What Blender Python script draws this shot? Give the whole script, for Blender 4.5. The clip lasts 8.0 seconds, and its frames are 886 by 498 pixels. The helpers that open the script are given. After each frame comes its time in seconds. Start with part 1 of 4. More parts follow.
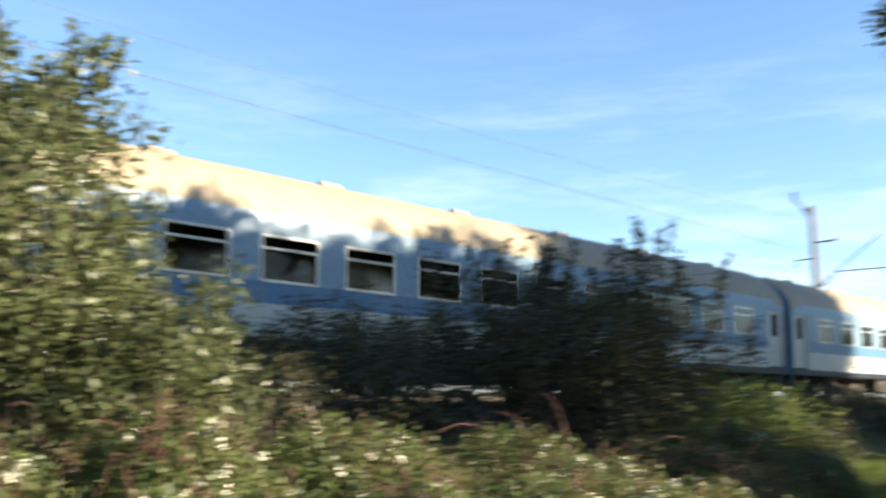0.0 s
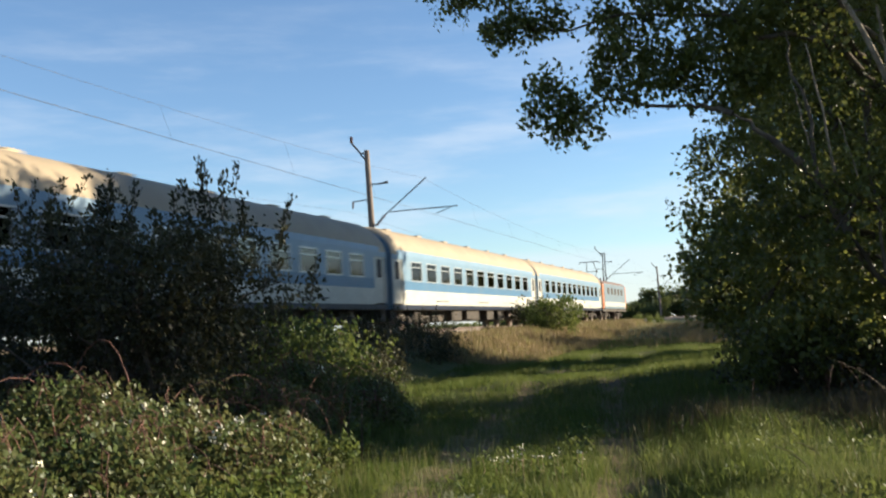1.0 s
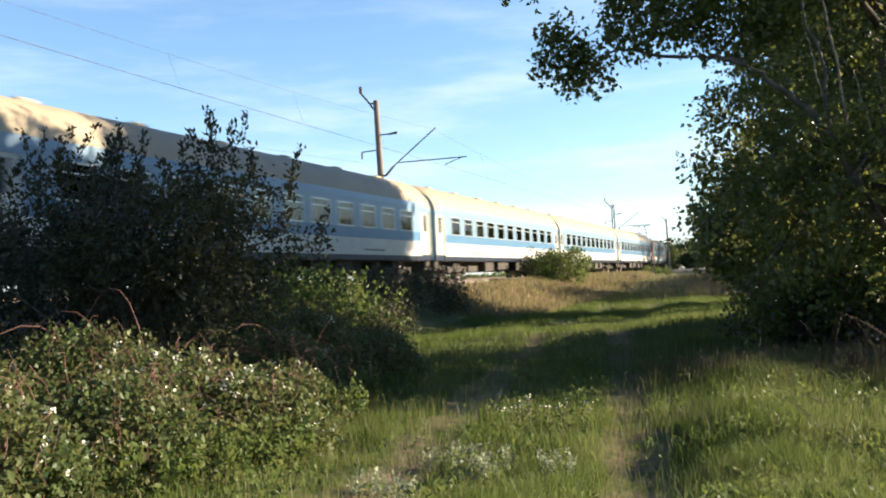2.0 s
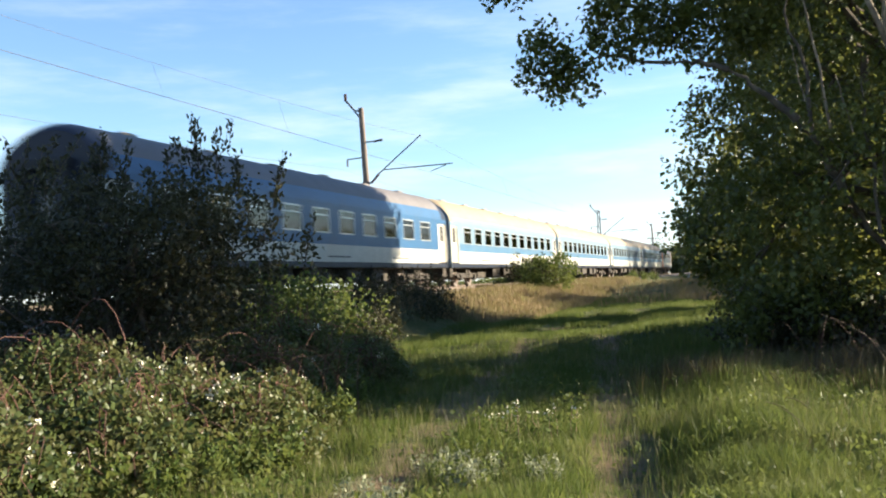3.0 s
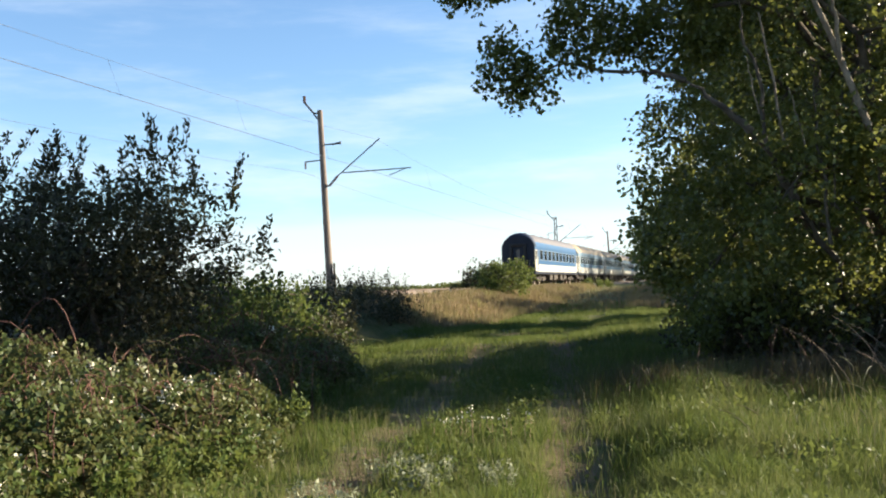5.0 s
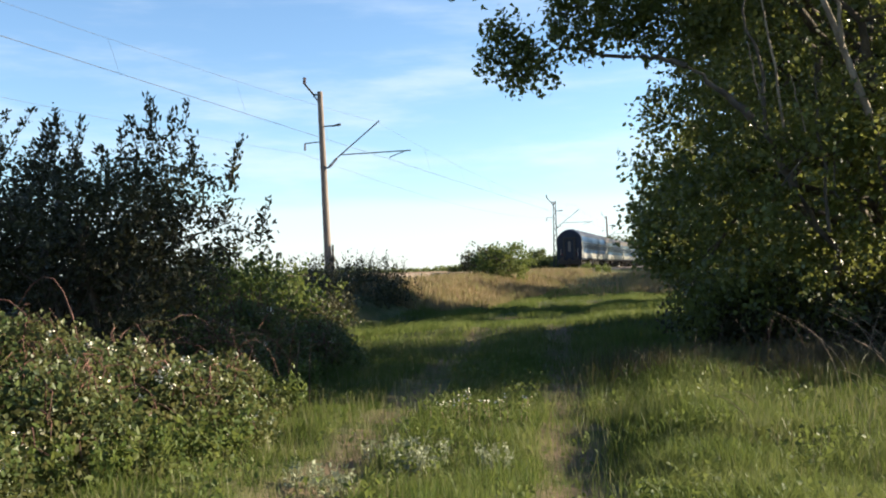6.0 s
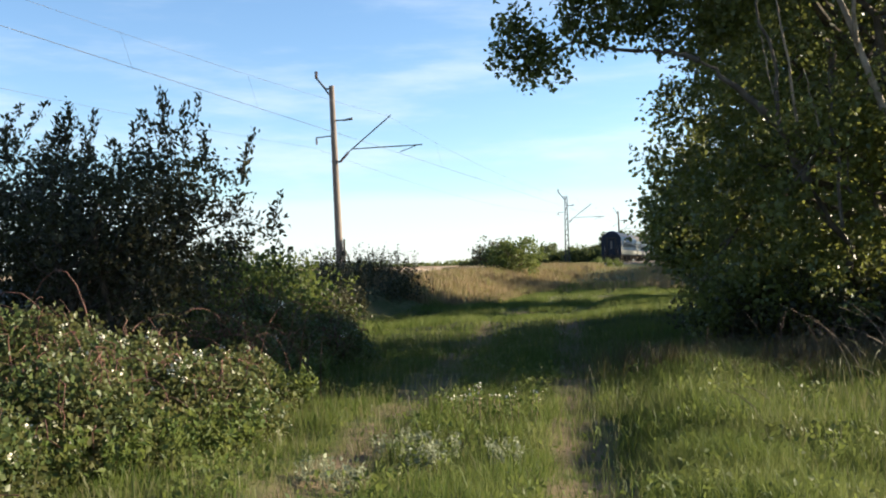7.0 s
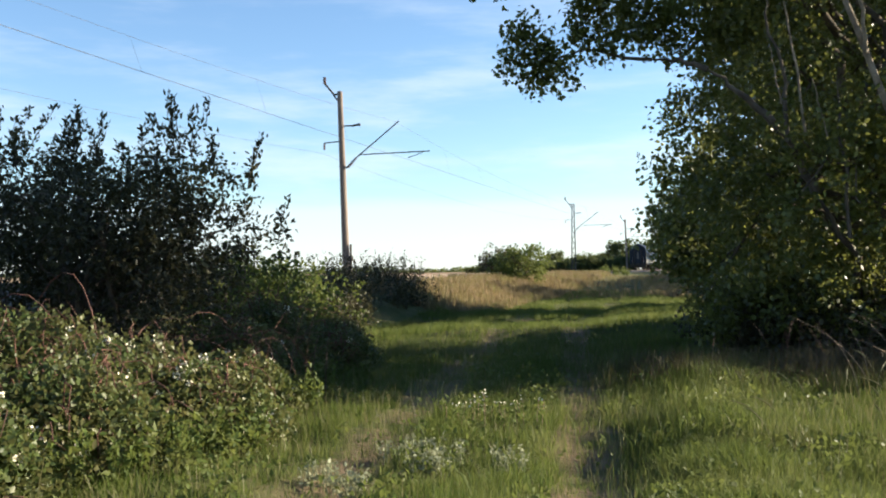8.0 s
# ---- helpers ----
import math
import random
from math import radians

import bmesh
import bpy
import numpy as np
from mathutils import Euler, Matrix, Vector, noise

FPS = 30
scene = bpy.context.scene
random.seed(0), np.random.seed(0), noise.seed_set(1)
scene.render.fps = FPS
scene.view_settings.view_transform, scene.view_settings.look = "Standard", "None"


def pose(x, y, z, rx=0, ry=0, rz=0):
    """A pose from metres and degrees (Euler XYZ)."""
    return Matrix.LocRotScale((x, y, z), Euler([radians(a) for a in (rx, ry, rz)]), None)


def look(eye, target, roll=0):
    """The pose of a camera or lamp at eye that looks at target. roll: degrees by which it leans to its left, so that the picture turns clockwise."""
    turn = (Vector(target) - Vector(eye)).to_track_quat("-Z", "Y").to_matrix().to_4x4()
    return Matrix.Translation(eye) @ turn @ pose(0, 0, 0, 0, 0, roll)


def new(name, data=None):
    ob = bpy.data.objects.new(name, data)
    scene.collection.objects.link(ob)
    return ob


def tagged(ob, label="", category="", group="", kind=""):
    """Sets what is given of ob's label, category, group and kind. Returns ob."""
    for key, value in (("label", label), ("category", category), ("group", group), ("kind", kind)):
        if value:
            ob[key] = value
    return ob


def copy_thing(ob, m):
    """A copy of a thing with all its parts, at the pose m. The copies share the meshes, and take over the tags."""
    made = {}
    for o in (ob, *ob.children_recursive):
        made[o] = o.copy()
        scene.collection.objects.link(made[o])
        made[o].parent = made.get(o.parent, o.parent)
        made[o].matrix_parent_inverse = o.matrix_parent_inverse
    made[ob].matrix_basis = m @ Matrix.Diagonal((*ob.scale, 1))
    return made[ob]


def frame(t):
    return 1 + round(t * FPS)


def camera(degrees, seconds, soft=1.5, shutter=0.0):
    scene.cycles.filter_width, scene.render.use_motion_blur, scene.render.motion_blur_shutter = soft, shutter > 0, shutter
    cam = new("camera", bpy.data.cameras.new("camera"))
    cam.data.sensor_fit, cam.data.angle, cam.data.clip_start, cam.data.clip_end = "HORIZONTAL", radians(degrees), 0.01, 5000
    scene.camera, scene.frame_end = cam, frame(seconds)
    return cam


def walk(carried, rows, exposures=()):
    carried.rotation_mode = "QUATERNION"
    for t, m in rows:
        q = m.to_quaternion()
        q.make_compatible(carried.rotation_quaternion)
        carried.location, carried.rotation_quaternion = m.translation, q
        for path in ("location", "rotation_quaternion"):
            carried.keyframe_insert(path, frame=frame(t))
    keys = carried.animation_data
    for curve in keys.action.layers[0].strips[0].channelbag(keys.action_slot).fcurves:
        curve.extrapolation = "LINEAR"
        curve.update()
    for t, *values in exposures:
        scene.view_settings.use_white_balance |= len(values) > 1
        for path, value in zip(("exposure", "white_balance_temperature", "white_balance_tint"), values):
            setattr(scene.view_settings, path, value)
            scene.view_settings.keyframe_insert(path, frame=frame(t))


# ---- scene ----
cam = camera(48.26, 8.0, soft=1.95, shutter=0.4)
EYE = Vector((0.0, 0.0, 1.6))
# seconds, yaw to the left of the track's direction, pitch, roll
ROWS = [
    (0.0, 42.9, 8.4, 0.5), (0.2, 34.48, 9.03, 0.5), (0.4, 28.16, 9.0, 0.0), (0.5, 26.0, 8.5, -0.9),
    (0.6, 23.35, 7.6, -1.8), (0.7, 21.6, 6.7, -2.2), (0.8, 19.55, 5.77, -2.6), (1.0, 17.99, 4.49, -2.74), (1.2, 17.68, 3.29, -2.5), (1.5, 18.15, 2.23, -2.25), (1.7, 18.55, 1.7, -2.2),
    (2.8, 18.2, 1.74, -3.0), (3.0, 17.82, 2.04, -2.9), (3.2, 17.5, 2.3, -2.75), (3.5, 16.65, 2.78, -2.53), (3.8, 15.92, 2.9, -2.42), (4.0, 15.59, 2.97, -2.34), (4.5, 15.23, 2.78, -2.3), (4.7, 15.25, 2.56, -2.25),
    (5.8, 15.33, 1.36, -1.55), (6.0, 15.28, 1.22, -1.45), (6.5, 15.62, 0.94, -1.38), (7.0, 15.94, 0.91, -1.3), (7.5, 16.19, 1.05, -1.1),
    (8.0, 16.31, 1.29, -0.7),
]


def camera_pose(yaw, pitch, roll):
    a, b = radians(yaw), radians(pitch)
    way = Vector((-math.sin(a) * math.cos(b), math.cos(a) * math.cos(b), math.sin(b)))
    return look(EYE, EYE + way * 10, roll)


walk(cam, [(t, camera_pose(a, b, c)) for t, a, b, c in ROWS], exposures=((0.0, 2.15), (0.4, 1.69), (0.7, 1.39), (1.0, 1.47), (1.5, 1.74), (3.0, 1.96), (4.5, 1.83), (8.0, 1.76)))

# ---------------------------------------------------------------- light
SUN_AHEAD, SUN_UP = 28.0, 19.0
a, b = radians(SUN_AHEAD), radians(SUN_UP)
SUN_WAY = Vector((math.cos(a) * math.cos(b), math.sin(a) * math.cos(b), math.sin(b)))
sun = new("sun", bpy.data.lights.new("sun", "SUN"))
sun.data.energy, sun.data.angle, sun.data.color = 5.0, radians(0.6), (1.0, 0.87, 0.66)
sun.matrix_world = look(SUN_WAY * 60, (0, 0, 0))


class Nodes:
    """Short words for building a node tree."""

    def __init__(self, tree):
        self.tree = tree
        tree.nodes.clear()

    def add(self, kind, props=None, **values):
        n = self.tree.nodes.new(kind)
        for k, v in (props or {}).items():
            setattr(n, k, v)
        for k, v in values.items():
            s = n.inputs[int(k[1:])] if k[0] == "i" and k[1:].isdigit() else n.inputs[k.replace("_", " ")]
            self.put(s, v)
        return n

    def put(self, s, v):
        if isinstance(v, bpy.types.NodeSocket):
            self.tree.links.new(v, s)
        elif isinstance(v, bpy.types.Node):
            self.tree.links.new(v.outputs[0], s)
        else:
            s.default_value = v

    def math(self, op, x, y=0.0):
        return self.add("ShaderNodeMath", {"operation": op}, i0=x, i1=y)

    def mix(self, f, x, y):
        n = self.add("ShaderNodeMix", {"data_type": "RGBA"})
        for i, v in ((0, f), (6, x), (7, y)):
            if isinstance(v, tuple) and len(v) == 3:
                v = (*v, 1)
            self.put(n.inputs[i], v)
        return n.outputs[2]

    def noise(self, at, scale, detail=3.0, rough=0.55):
        n = self.add("ShaderNodeTexNoise", Scale=scale, Detail=detail, Roughness=rough)
        if at is not None:
            self.put(n.inputs["Vector"], at)
        return n.outputs[0]

    def band(self, v, lo, hi):
        return self.add("ShaderNodeMapRange", {"interpolation_type": "SMOOTHSTEP"}, i0=v, i1=lo, i2=hi).outputs[0]


world = bpy.data.worlds.new("sky")
scene.world = world
world.use_nodes = True
w = Nodes(world.node_tree)
sky = w.add("ShaderNodeTexSky", {"sky_type": "NISHITA", "sun_disc": False, "sun_elevation": radians(SUN_UP),
                                 "sun_rotation": radians(90 - SUN_AHEAD), "air_density": 1.0, "dust_density": 0.15, "ozone_density": 1.6})
place = w.add("ShaderNodeTexCoord").outputs["Generated"]
up = w.add("ShaderNodeSeparateXYZ", i0=place).outputs[2]
streak = w.add("ShaderNodeMapping", Vector=place, Rotation=(0.0, 0.12, 0.3), Scale=(1.6, 1.6, 9.0))
wisps = w.band(w.noise(streak, 2.2, 6, 0.6), 0.44, 0.74)
veil = w.band(up, 0.42, 0.10)
bank = w.band(w.math("ADD", up, w.math("MULTIPLY", w.noise(streak, 3.0, 4), 0.02)), 0.088, 0.072)
cloud = w.math("MAXIMUM", w.math("MULTIPLY", w.math("MULTIPLY", wisps, veil), 0.55), w.math("MULTIPLY", bank, 0.52))
blue = w.add("ShaderNodeMix", {"data_type": "RGBA", "blend_type": "MULTIPLY"}, i0=1.0, i6=sky.outputs[0], i7=(0.86, 1.0, 1.16, 1.0)).outputs[2]
mixed = w.mix(cloud, blue, (5.0, 5.55, 6.3))
w.add("ShaderNodeOutputWorld", Surface=w.add("ShaderNodeBackground", Color=mixed, Strength=0.06))


# ---------------------------------------------------------------- materials
def material(name, color, other=None, rough=0.6, metal=0.0, scale=6.0, bump=0.0, fine=60.0, island=0.0, spec=0.4, dirt=None, dirt_scale=1.2):
    m = bpy.data.materials.new(name)
    m.use_nodes = True
    n = Nodes(m.node_tree)
    at = n.add("ShaderNodeTexCoord").outputs["Object"]
    other = other or tuple(c * 0.75 for c in color)
    big, small = n.noise(at, scale, 4), n.noise(at, fine, 3)
    base = n.mix(n.band(big, 0.35, 0.65), color, other)
    base = n.mix(n.math("MULTIPLY", n.band(small, 0.4, 0.7), 0.35), base, tuple(c * 0.6 for c in other))
    if island:
        r = n.add("ShaderNodeNewGeometry").outputs["Random Per Island"]
        base = n.mix(n.math("MULTIPLY", r, island), base, tuple(min(1, c * 1.7) for c in color))
    if dirt:
        base = n.mix(n.math("MULTIPLY", n.band(n.noise(at, dirt_scale, 5, 0.65), 0.5, 0.72), 0.6), base, dirt)
    s = n.add("ShaderNodeBsdfPrincipled", Base_Color=base, Roughness=rough, Metallic=metal, Specular_IOR_Level=spec)
    if bump:
        n.put(s.inputs["Normal"], n.add("ShaderNodeBump", Strength=bump, Distance=0.02, Height=small))
    n.add("ShaderNodeOutputMaterial", Surface=s)
    return m


def leaf_material(name, dark, light, pale, clear=0.35, rough=0.5, spec=0.2):
    """Leaves: a colour of its own for each, light that passes through."""
    m = bpy.data.materials.new(name)
    m.use_nodes = True
    n = Nodes(m.node_tree)
    r = n.add("ShaderNodeNewGeometry").outputs["Random Per Island"]
    at = n.add("ShaderNodeTexCoord").outputs["Object"]
    base = n.mix(r, dark, light)
    base = n.mix(n.band(n.noise(at, 0.9, 3), 0.45, 0.7), base, pale)
    s = n.add("ShaderNodeBsdfPrincipled", Base_Color=base, Roughness=rough, Specular_IOR_Level=spec)
    tr = n.add("ShaderNodeBsdfTranslucent", Color=n.mix(0.5, base, tuple(min(1, c * 1.6) for c in pale)))
    n.add("ShaderNodeOutputMaterial", Surface=n.add("ShaderNodeMixShader", i0=clear, i1=s.outputs[0], i2=tr.outputs[0]))
    return m


def glass_material(name, tint):
    m = bpy.data.materials.new(name)
    m.use_nodes = True
    n = Nodes(m.node_tree)
    f = n.add("ShaderNodeFresnel", IOR=1.45)
    g = n.add("ShaderNodeBsdfGlossy", Color=(0.9, 0.9, 0.9, 1), Roughness=0.03)
    t = n.add("ShaderNodeBsdfTransparent", Color=(*tint, 1))
    n.add("ShaderNodeOutputMaterial", Surface=n.add("ShaderNodeMixShader", i0=n.math("MULTIPLY", f.outputs[0], 0.5), i1=t.outputs[0], i2=g.outputs[0]))
    return m


def ground_material():
    m = bpy.data.materials.new("earth_and_turf")
    m.use_nodes = True
    n = Nodes(m.node_tree)
    at = n.add("ShaderNodeTexCoord").outputs["Object"]
    xyz = n.add("ShaderNodeSeparateXYZ", i0=at)
    x, y = xyz.outputs[0], xyz.outputs[1]
    turf = n.mix(n.band(n.noise(at, 1.3, 5), 0.35, 0.65), (0.0456, 0.0646, 0.0167), (0.0988, 0.095, 0.038))
    turf = n.mix(n.band(n.noise(at, 9.0, 4), 0.5, 0.75), turf, (0.1216, 0.0988, 0.057))
    off = n.math("ABSOLUTE", n.math("ADD", n.math("ADD", x, 0.85), n.math("MULTIPLY", n.math("MINIMUM", y, 26.0), 0.157)))
    rut = n.band(n.math("ABSOLUTE", n.math("SUBTRACT", off, 0.95)), 0.42, 0.12)
    rut = n.math("MULTIPLY", rut, n.band(n.noise(at, 1.7, 4), 0.36, 0.56))
    soil = n.mix(n.band(n.noise(at, 14.0, 4), 0.35, 0.65), (0.1824, 0.133, 0.0798), (0.1292, 0.095, 0.057))
    turf = n.mix(n.math("MULTIPLY", rut, n.band(y, 40.0, 30.0)), turf, soil)
    # dry grass beyond the humps, and on the embankment
    edge = n.math("ADD", y, n.math("MULTIPLY", n.noise(at, 0.25, 3), 14.0))
    dry = n.mix(n.band(n.noise(at, 0.6, 5), 0.35, 0.65), (0.2736, 0.1824, 0.0836), (0.1672, 0.1292, 0.0532))
    way = n.math("ADD", x, n.math("MULTIPLY", y, 0.06))
    lane = n.band(n.math("ABSOLUTE", n.math("ADD", way, 3.4)), 1.6, 2.4)
    base = n.mix(n.math("MULTIPLY", n.band(edge, 44.0, 52.0), lane), turf, dry)
    # ploughed field over the railway
    field = n.mix(n.band(n.noise(at, 0.05, 4), 0.35, 0.65), (0.2052, 0.1368, 0.0836), (0.2584, 0.19, 0.114))
    base = n.mix(n.band(x, -24.0, -30.0), base, field)
    s = n.add("ShaderNodeBsdfPrincipled", Base_Color=base, Roughness=0.95, Specular_IOR_Level=0.15)
    n.put(s.inputs["Normal"], n.add("ShaderNodeBump", Strength=0.7, Distance=0.05, Height=n.noise(at, 25.0, 5, 0.7)))
    n.add("ShaderNodeOutputMaterial", Surface=s)
    return m


M_GROUND = ground_material()
M_BALLAST = material("ballast", (0.208, 0.176, 0.144), (0.128, 0.104, 0.088), 0.95, scale=2, fine=28, bump=1.0)
M_STEEL = material("worn_rail_steel", (0.176, 0.12, 0.088), (0.24, 0.216, 0.2), 0.5, 0.6, scale=3)
M_CONCRETE = material("weathered_concrete", (0.216, 0.176, 0.148), (0.168, 0.136, 0.116), 0.9, scale=1.5, fine=30, bump=0.3, dirt=(0.144, 0.112, 0.088))
M_GALV = material("dull_galvanised_steel", (0.07, 0.068, 0.066), (0.04, 0.038, 0.035), 0.75, 0.2)
M_PORCELAIN = material("brown_porcelain", (0.10, 0.05, 0.035), (0.06, 0.03, 0.02), 0.25)
M_WIRE = material("dark_wire", (0.09, 0.085, 0.08), (0.05, 0.05, 0.05), 0.5, 0.5)
M_BARK = material("grey_bark", (0.128, 0.1, 0.072), (0.064, 0.048, 0.036), 0.95, scale=5, fine=35, bump=0.9)
M_SUNLITBARK = material("sunlit_bark", (0.288, 0.224, 0.16), (0.16, 0.12, 0.084), 0.85, scale=5, fine=35, bump=0.6)
M_TWIG = material("red_brown_cane", (0.136, 0.056, 0.04), (0.08, 0.04, 0.0288), 0.8, scale=9)
M_DEAD = material("dry_stem", (0.264, 0.192, 0.128), (0.176, 0.12, 0.08), 0.9, scale=9)
M_POPLAR = leaf_material("poplar_leaf", (0.036, 0.048, 0.011), (0.12, 0.132, 0.028), (0.15, 0.158, 0.04), 0.42, 0.38, 0.4)
M_DARKLEAF = leaf_material("dark_shrub_leaf", (0.0258, 0.0266, 0.0137), (0.057, 0.0532, 0.0274), (0.0684, 0.0669, 0.0274), 0.28, 0.42)
M_FRESH = leaf_material("fresh_shrub_leaf", (0.0418, 0.0722, 0.0152), (0.0912, 0.1216, 0.0266), (0.1216, 0.1368, 0.038), 0.42)
M_OLIVE = leaf_material("olive_shrub_leaf", (0.0342, 0.0471, 0.0167), (0.0988, 0.1102, 0.0456), (0.114, 0.1254, 0.0532), 0.34, 0.4, 0.35)
M_BRAMBLE = leaf_material("bramble_leaf", (0.0258, 0.0471, 0.0114), (0.0912, 0.1178, 0.0334), (0.133, 0.1254, 0.0502), 0.36, 0.45, 0.3)
M_FARLEAF = leaf_material("far_leaf", (0.038, 0.057, 0.0182), (0.0798, 0.0988, 0.0304), (0.0912, 0.1064, 0.0342), 0.4)
M_GRASS = leaf_material("green_grass", (0.034, 0.061, 0.0085), (0.082, 0.124, 0.021), (0.125, 0.141, 0.044), 0.42, 0.5, 0.1)
M_PALEGRASS = leaf_material("pale_grass", (0.0836, 0.0988, 0.0342), (0.1444, 0.1406, 0.0646), (0.1748, 0.1558, 0.0798), 0.35)
M_DRY = leaf_material("dry_grass", (0.145, 0.10, 0.062), (0.27, 0.19, 0.12), (0.165, 0.155, 0.06), 0.35, 0.6, 0.1)
M_SAGE = leaf_material("sage_leaf", (0.16, 0.18, 0.105), (0.27, 0.285, 0.18), (0.24, 0.25, 0.15), 0.25)
M_SHADEDBROWN = leaf_material("shaded_brown_grass", (0.057, 0.0418, 0.0243), (0.1064, 0.076, 0.0418), (0.076, 0.076, 0.0304), 0.3)
M_PETAL = material("cream_petal", (0.624, 0.592, 0.48), (0.544, 0.512, 0.384), 0.7)
M_BLUE = material("deep_blue_paint", (0.0208, 0.088, 0.196), (0.0184, 0.08, 0.176), 0.42, scale=1.5, fine=9, spec=0.35, dirt=(0.036, 0.072, 0.128))
M_NAVY = material("navy_paint", (0.008, 0.0144, 0.0336), (0.0064, 0.0112, 0.024), 0.45, scale=1.5, dirt=(0.02, 0.02, 0.0224), spec=0.25)
M_PALEBLUE = material("pale_blue_paint", (0.152, 0.24, 0.32), (0.136, 0.216, 0.288), 0.42, scale=1.5, fine=9, dirt=(0.176, 0.216, 0.24))
M_MIDBLUE = material("sky_blue_paint", (0.06, 0.148, 0.248), (0.052, 0.132, 0.224), 0.42, scale=1.5, fine=9, dirt=(0.104, 0.152, 0.192))
M_WHITE = material("white_coach_paint", (0.448, 0.44, 0.392), (0.4, 0.392, 0.344), 0.45, scale=1.5, fine=9, dirt=(0.4, 0.368, 0.304))
M_GREYROOF = material("grey_coach_roof", (0.152, 0.14, 0.14), (0.12, 0.112, 0.112), 0.6, scale=1.2, dirt=(0.16, 0.144, 0.136))
M_CREAMROOF = material("beige_coach_roof", (0.32, 0.256, 0.168), (0.272, 0.216, 0.144), 0.65, scale=1.2, dirt=(0.288, 0.224, 0.16))
M_UNDER = material("sooty_underframe", (0.036, 0.0304, 0.0256), (0.06, 0.048, 0.036), 0.85, scale=3)
M_RUBBER = material("black_rubber", (0.02, 0.02, 0.021), (0.03, 0.03, 0.03), 0.8)
M_TIMBER = material("brown_panel", (0.208, 0.104, 0.048), (0.16, 0.08, 0.04), 0.6, scale=2)
M_CURTAIN = material("ochre_curtain", (0.36, 0.176, 0.064), (0.272, 0.136, 0.048), 0.9, scale=3)
M_DIMPANE = material("grey_door_glass", (0.12, 0.112, 0.10), (0.08, 0.075, 0.07), 0.3)
M_PANE = glass_material("window_glass", (0.34, 0.33, 0.31))
M_ALU = material("aluminium_frame", (0.55, 0.55, 0.53), (0.45, 0.45, 0.43), 0.35, 0.7)
M_ORANGE = material("orange_red_paint", (0.496, 0.16, 0.048), (0.416, 0.128, 0.04), 0.4, scale=1.5, dirt=(0.24, 0.112, 0.056))
M_LENS = material("dark_red_lens", (0.13, 0.02, 0.015), (0.09, 0.015, 0.012), 0.25)
M_LOCOGREY = material("blue_grey_paint", (0.16, 0.224, 0.272), (0.136, 0.184, 0.224), 0.4, scale=1.5, dirt=(0.144, 0.136, 0.128))
M_LOCOROOF = material("brown_loco_roof", (0.152, 0.096, 0.068), (0.112, 0.072, 0.056), 0.7, scale=1.5)


# ---------------------------------------------------------------- mesh helpers
def empty(name, m=None, **tags):
    ob = new(name)
    ob.empty_display_size = 0.2
    if m:
        ob.matrix_basis = m
    return tagged(ob, **tags)


def part(name, bm, mat, parent=None, label="", smooth=False):
    me = bpy.data.meshes.new(name)
    bm.to_mesh(me)
    bm.free()
    me.materials.append(mat)
    if smooth:
        me.polygons.foreach_set("use_smooth", [True] * len(me.polygons))
    ob = new(name, me)
    ob.parent = parent
    if label:
        ob["label"] = label
    return ob


def array_mesh(name, verts, quads, mat, parent=None, tris=None, smooth=False):
    """A mesh from arrays of corners and of faces."""
    me = bpy.data.meshes.new(name)
    verts = np.asarray(verts, np.float32).reshape(-1, 3)
    sets = [np.asarray(f, np.int32) for f in (quads, tris) if f is not None and len(f)]
    me.vertices.add(len(verts))
    me.vertices.foreach_set("co", verts.ravel())
    loops = np.concatenate([f.ravel() for f in sets])
    sizes = np.concatenate([np.full(len(f), f.shape[1], np.int32) for f in sets])
    me.loops.add(len(loops))
    me.loops.foreach_set("vertex_index", loops)
    me.polygons.add(len(sizes))
    me.polygons.foreach_set("loop_start", np.concatenate([[0], np.cumsum(sizes)[:-1]]).astype(np.int32))
    me.update(calc_edges=True)
    me.validate()
    me.materials.append(mat)
    if smooth:
        me.polygons.foreach_set("use_smooth", [True] * len(me.polygons))
    ob = new(name, me)
    ob.parent = parent
    return ob


def box(bm, lo, hi, bevel=0.0):
    lo, hi = Vector(lo), Vector(hi)
    r = bmesh.ops.create_cube(bm, size=1.0, matrix=Matrix.Translation((lo + hi) / 2) @ Matrix.Diagonal((*(hi - lo), 1)))
    if bevel:
        bmesh.ops.bevel(bm, geom=list({e for v in r["verts"] for e in v.link_edges}), offset=bevel, segments=2, affect="EDGES", profile=0.5)
    return bm


def rod(bm, p, q, r0, r1=None, sides=8):
    p, q = Vector(p), Vector(q)
    d = q - p
    m = Matrix.Translation((p + q) / 2) @ d.to_track_quat("Z", "Y").to_matrix().to_4x4()
    bmesh.ops.create_cone(bm, cap_ends=True, segments=sides, radius1=r0, radius2=r0 if r1 is None else r1, depth=d.length, matrix=m)
    return bm


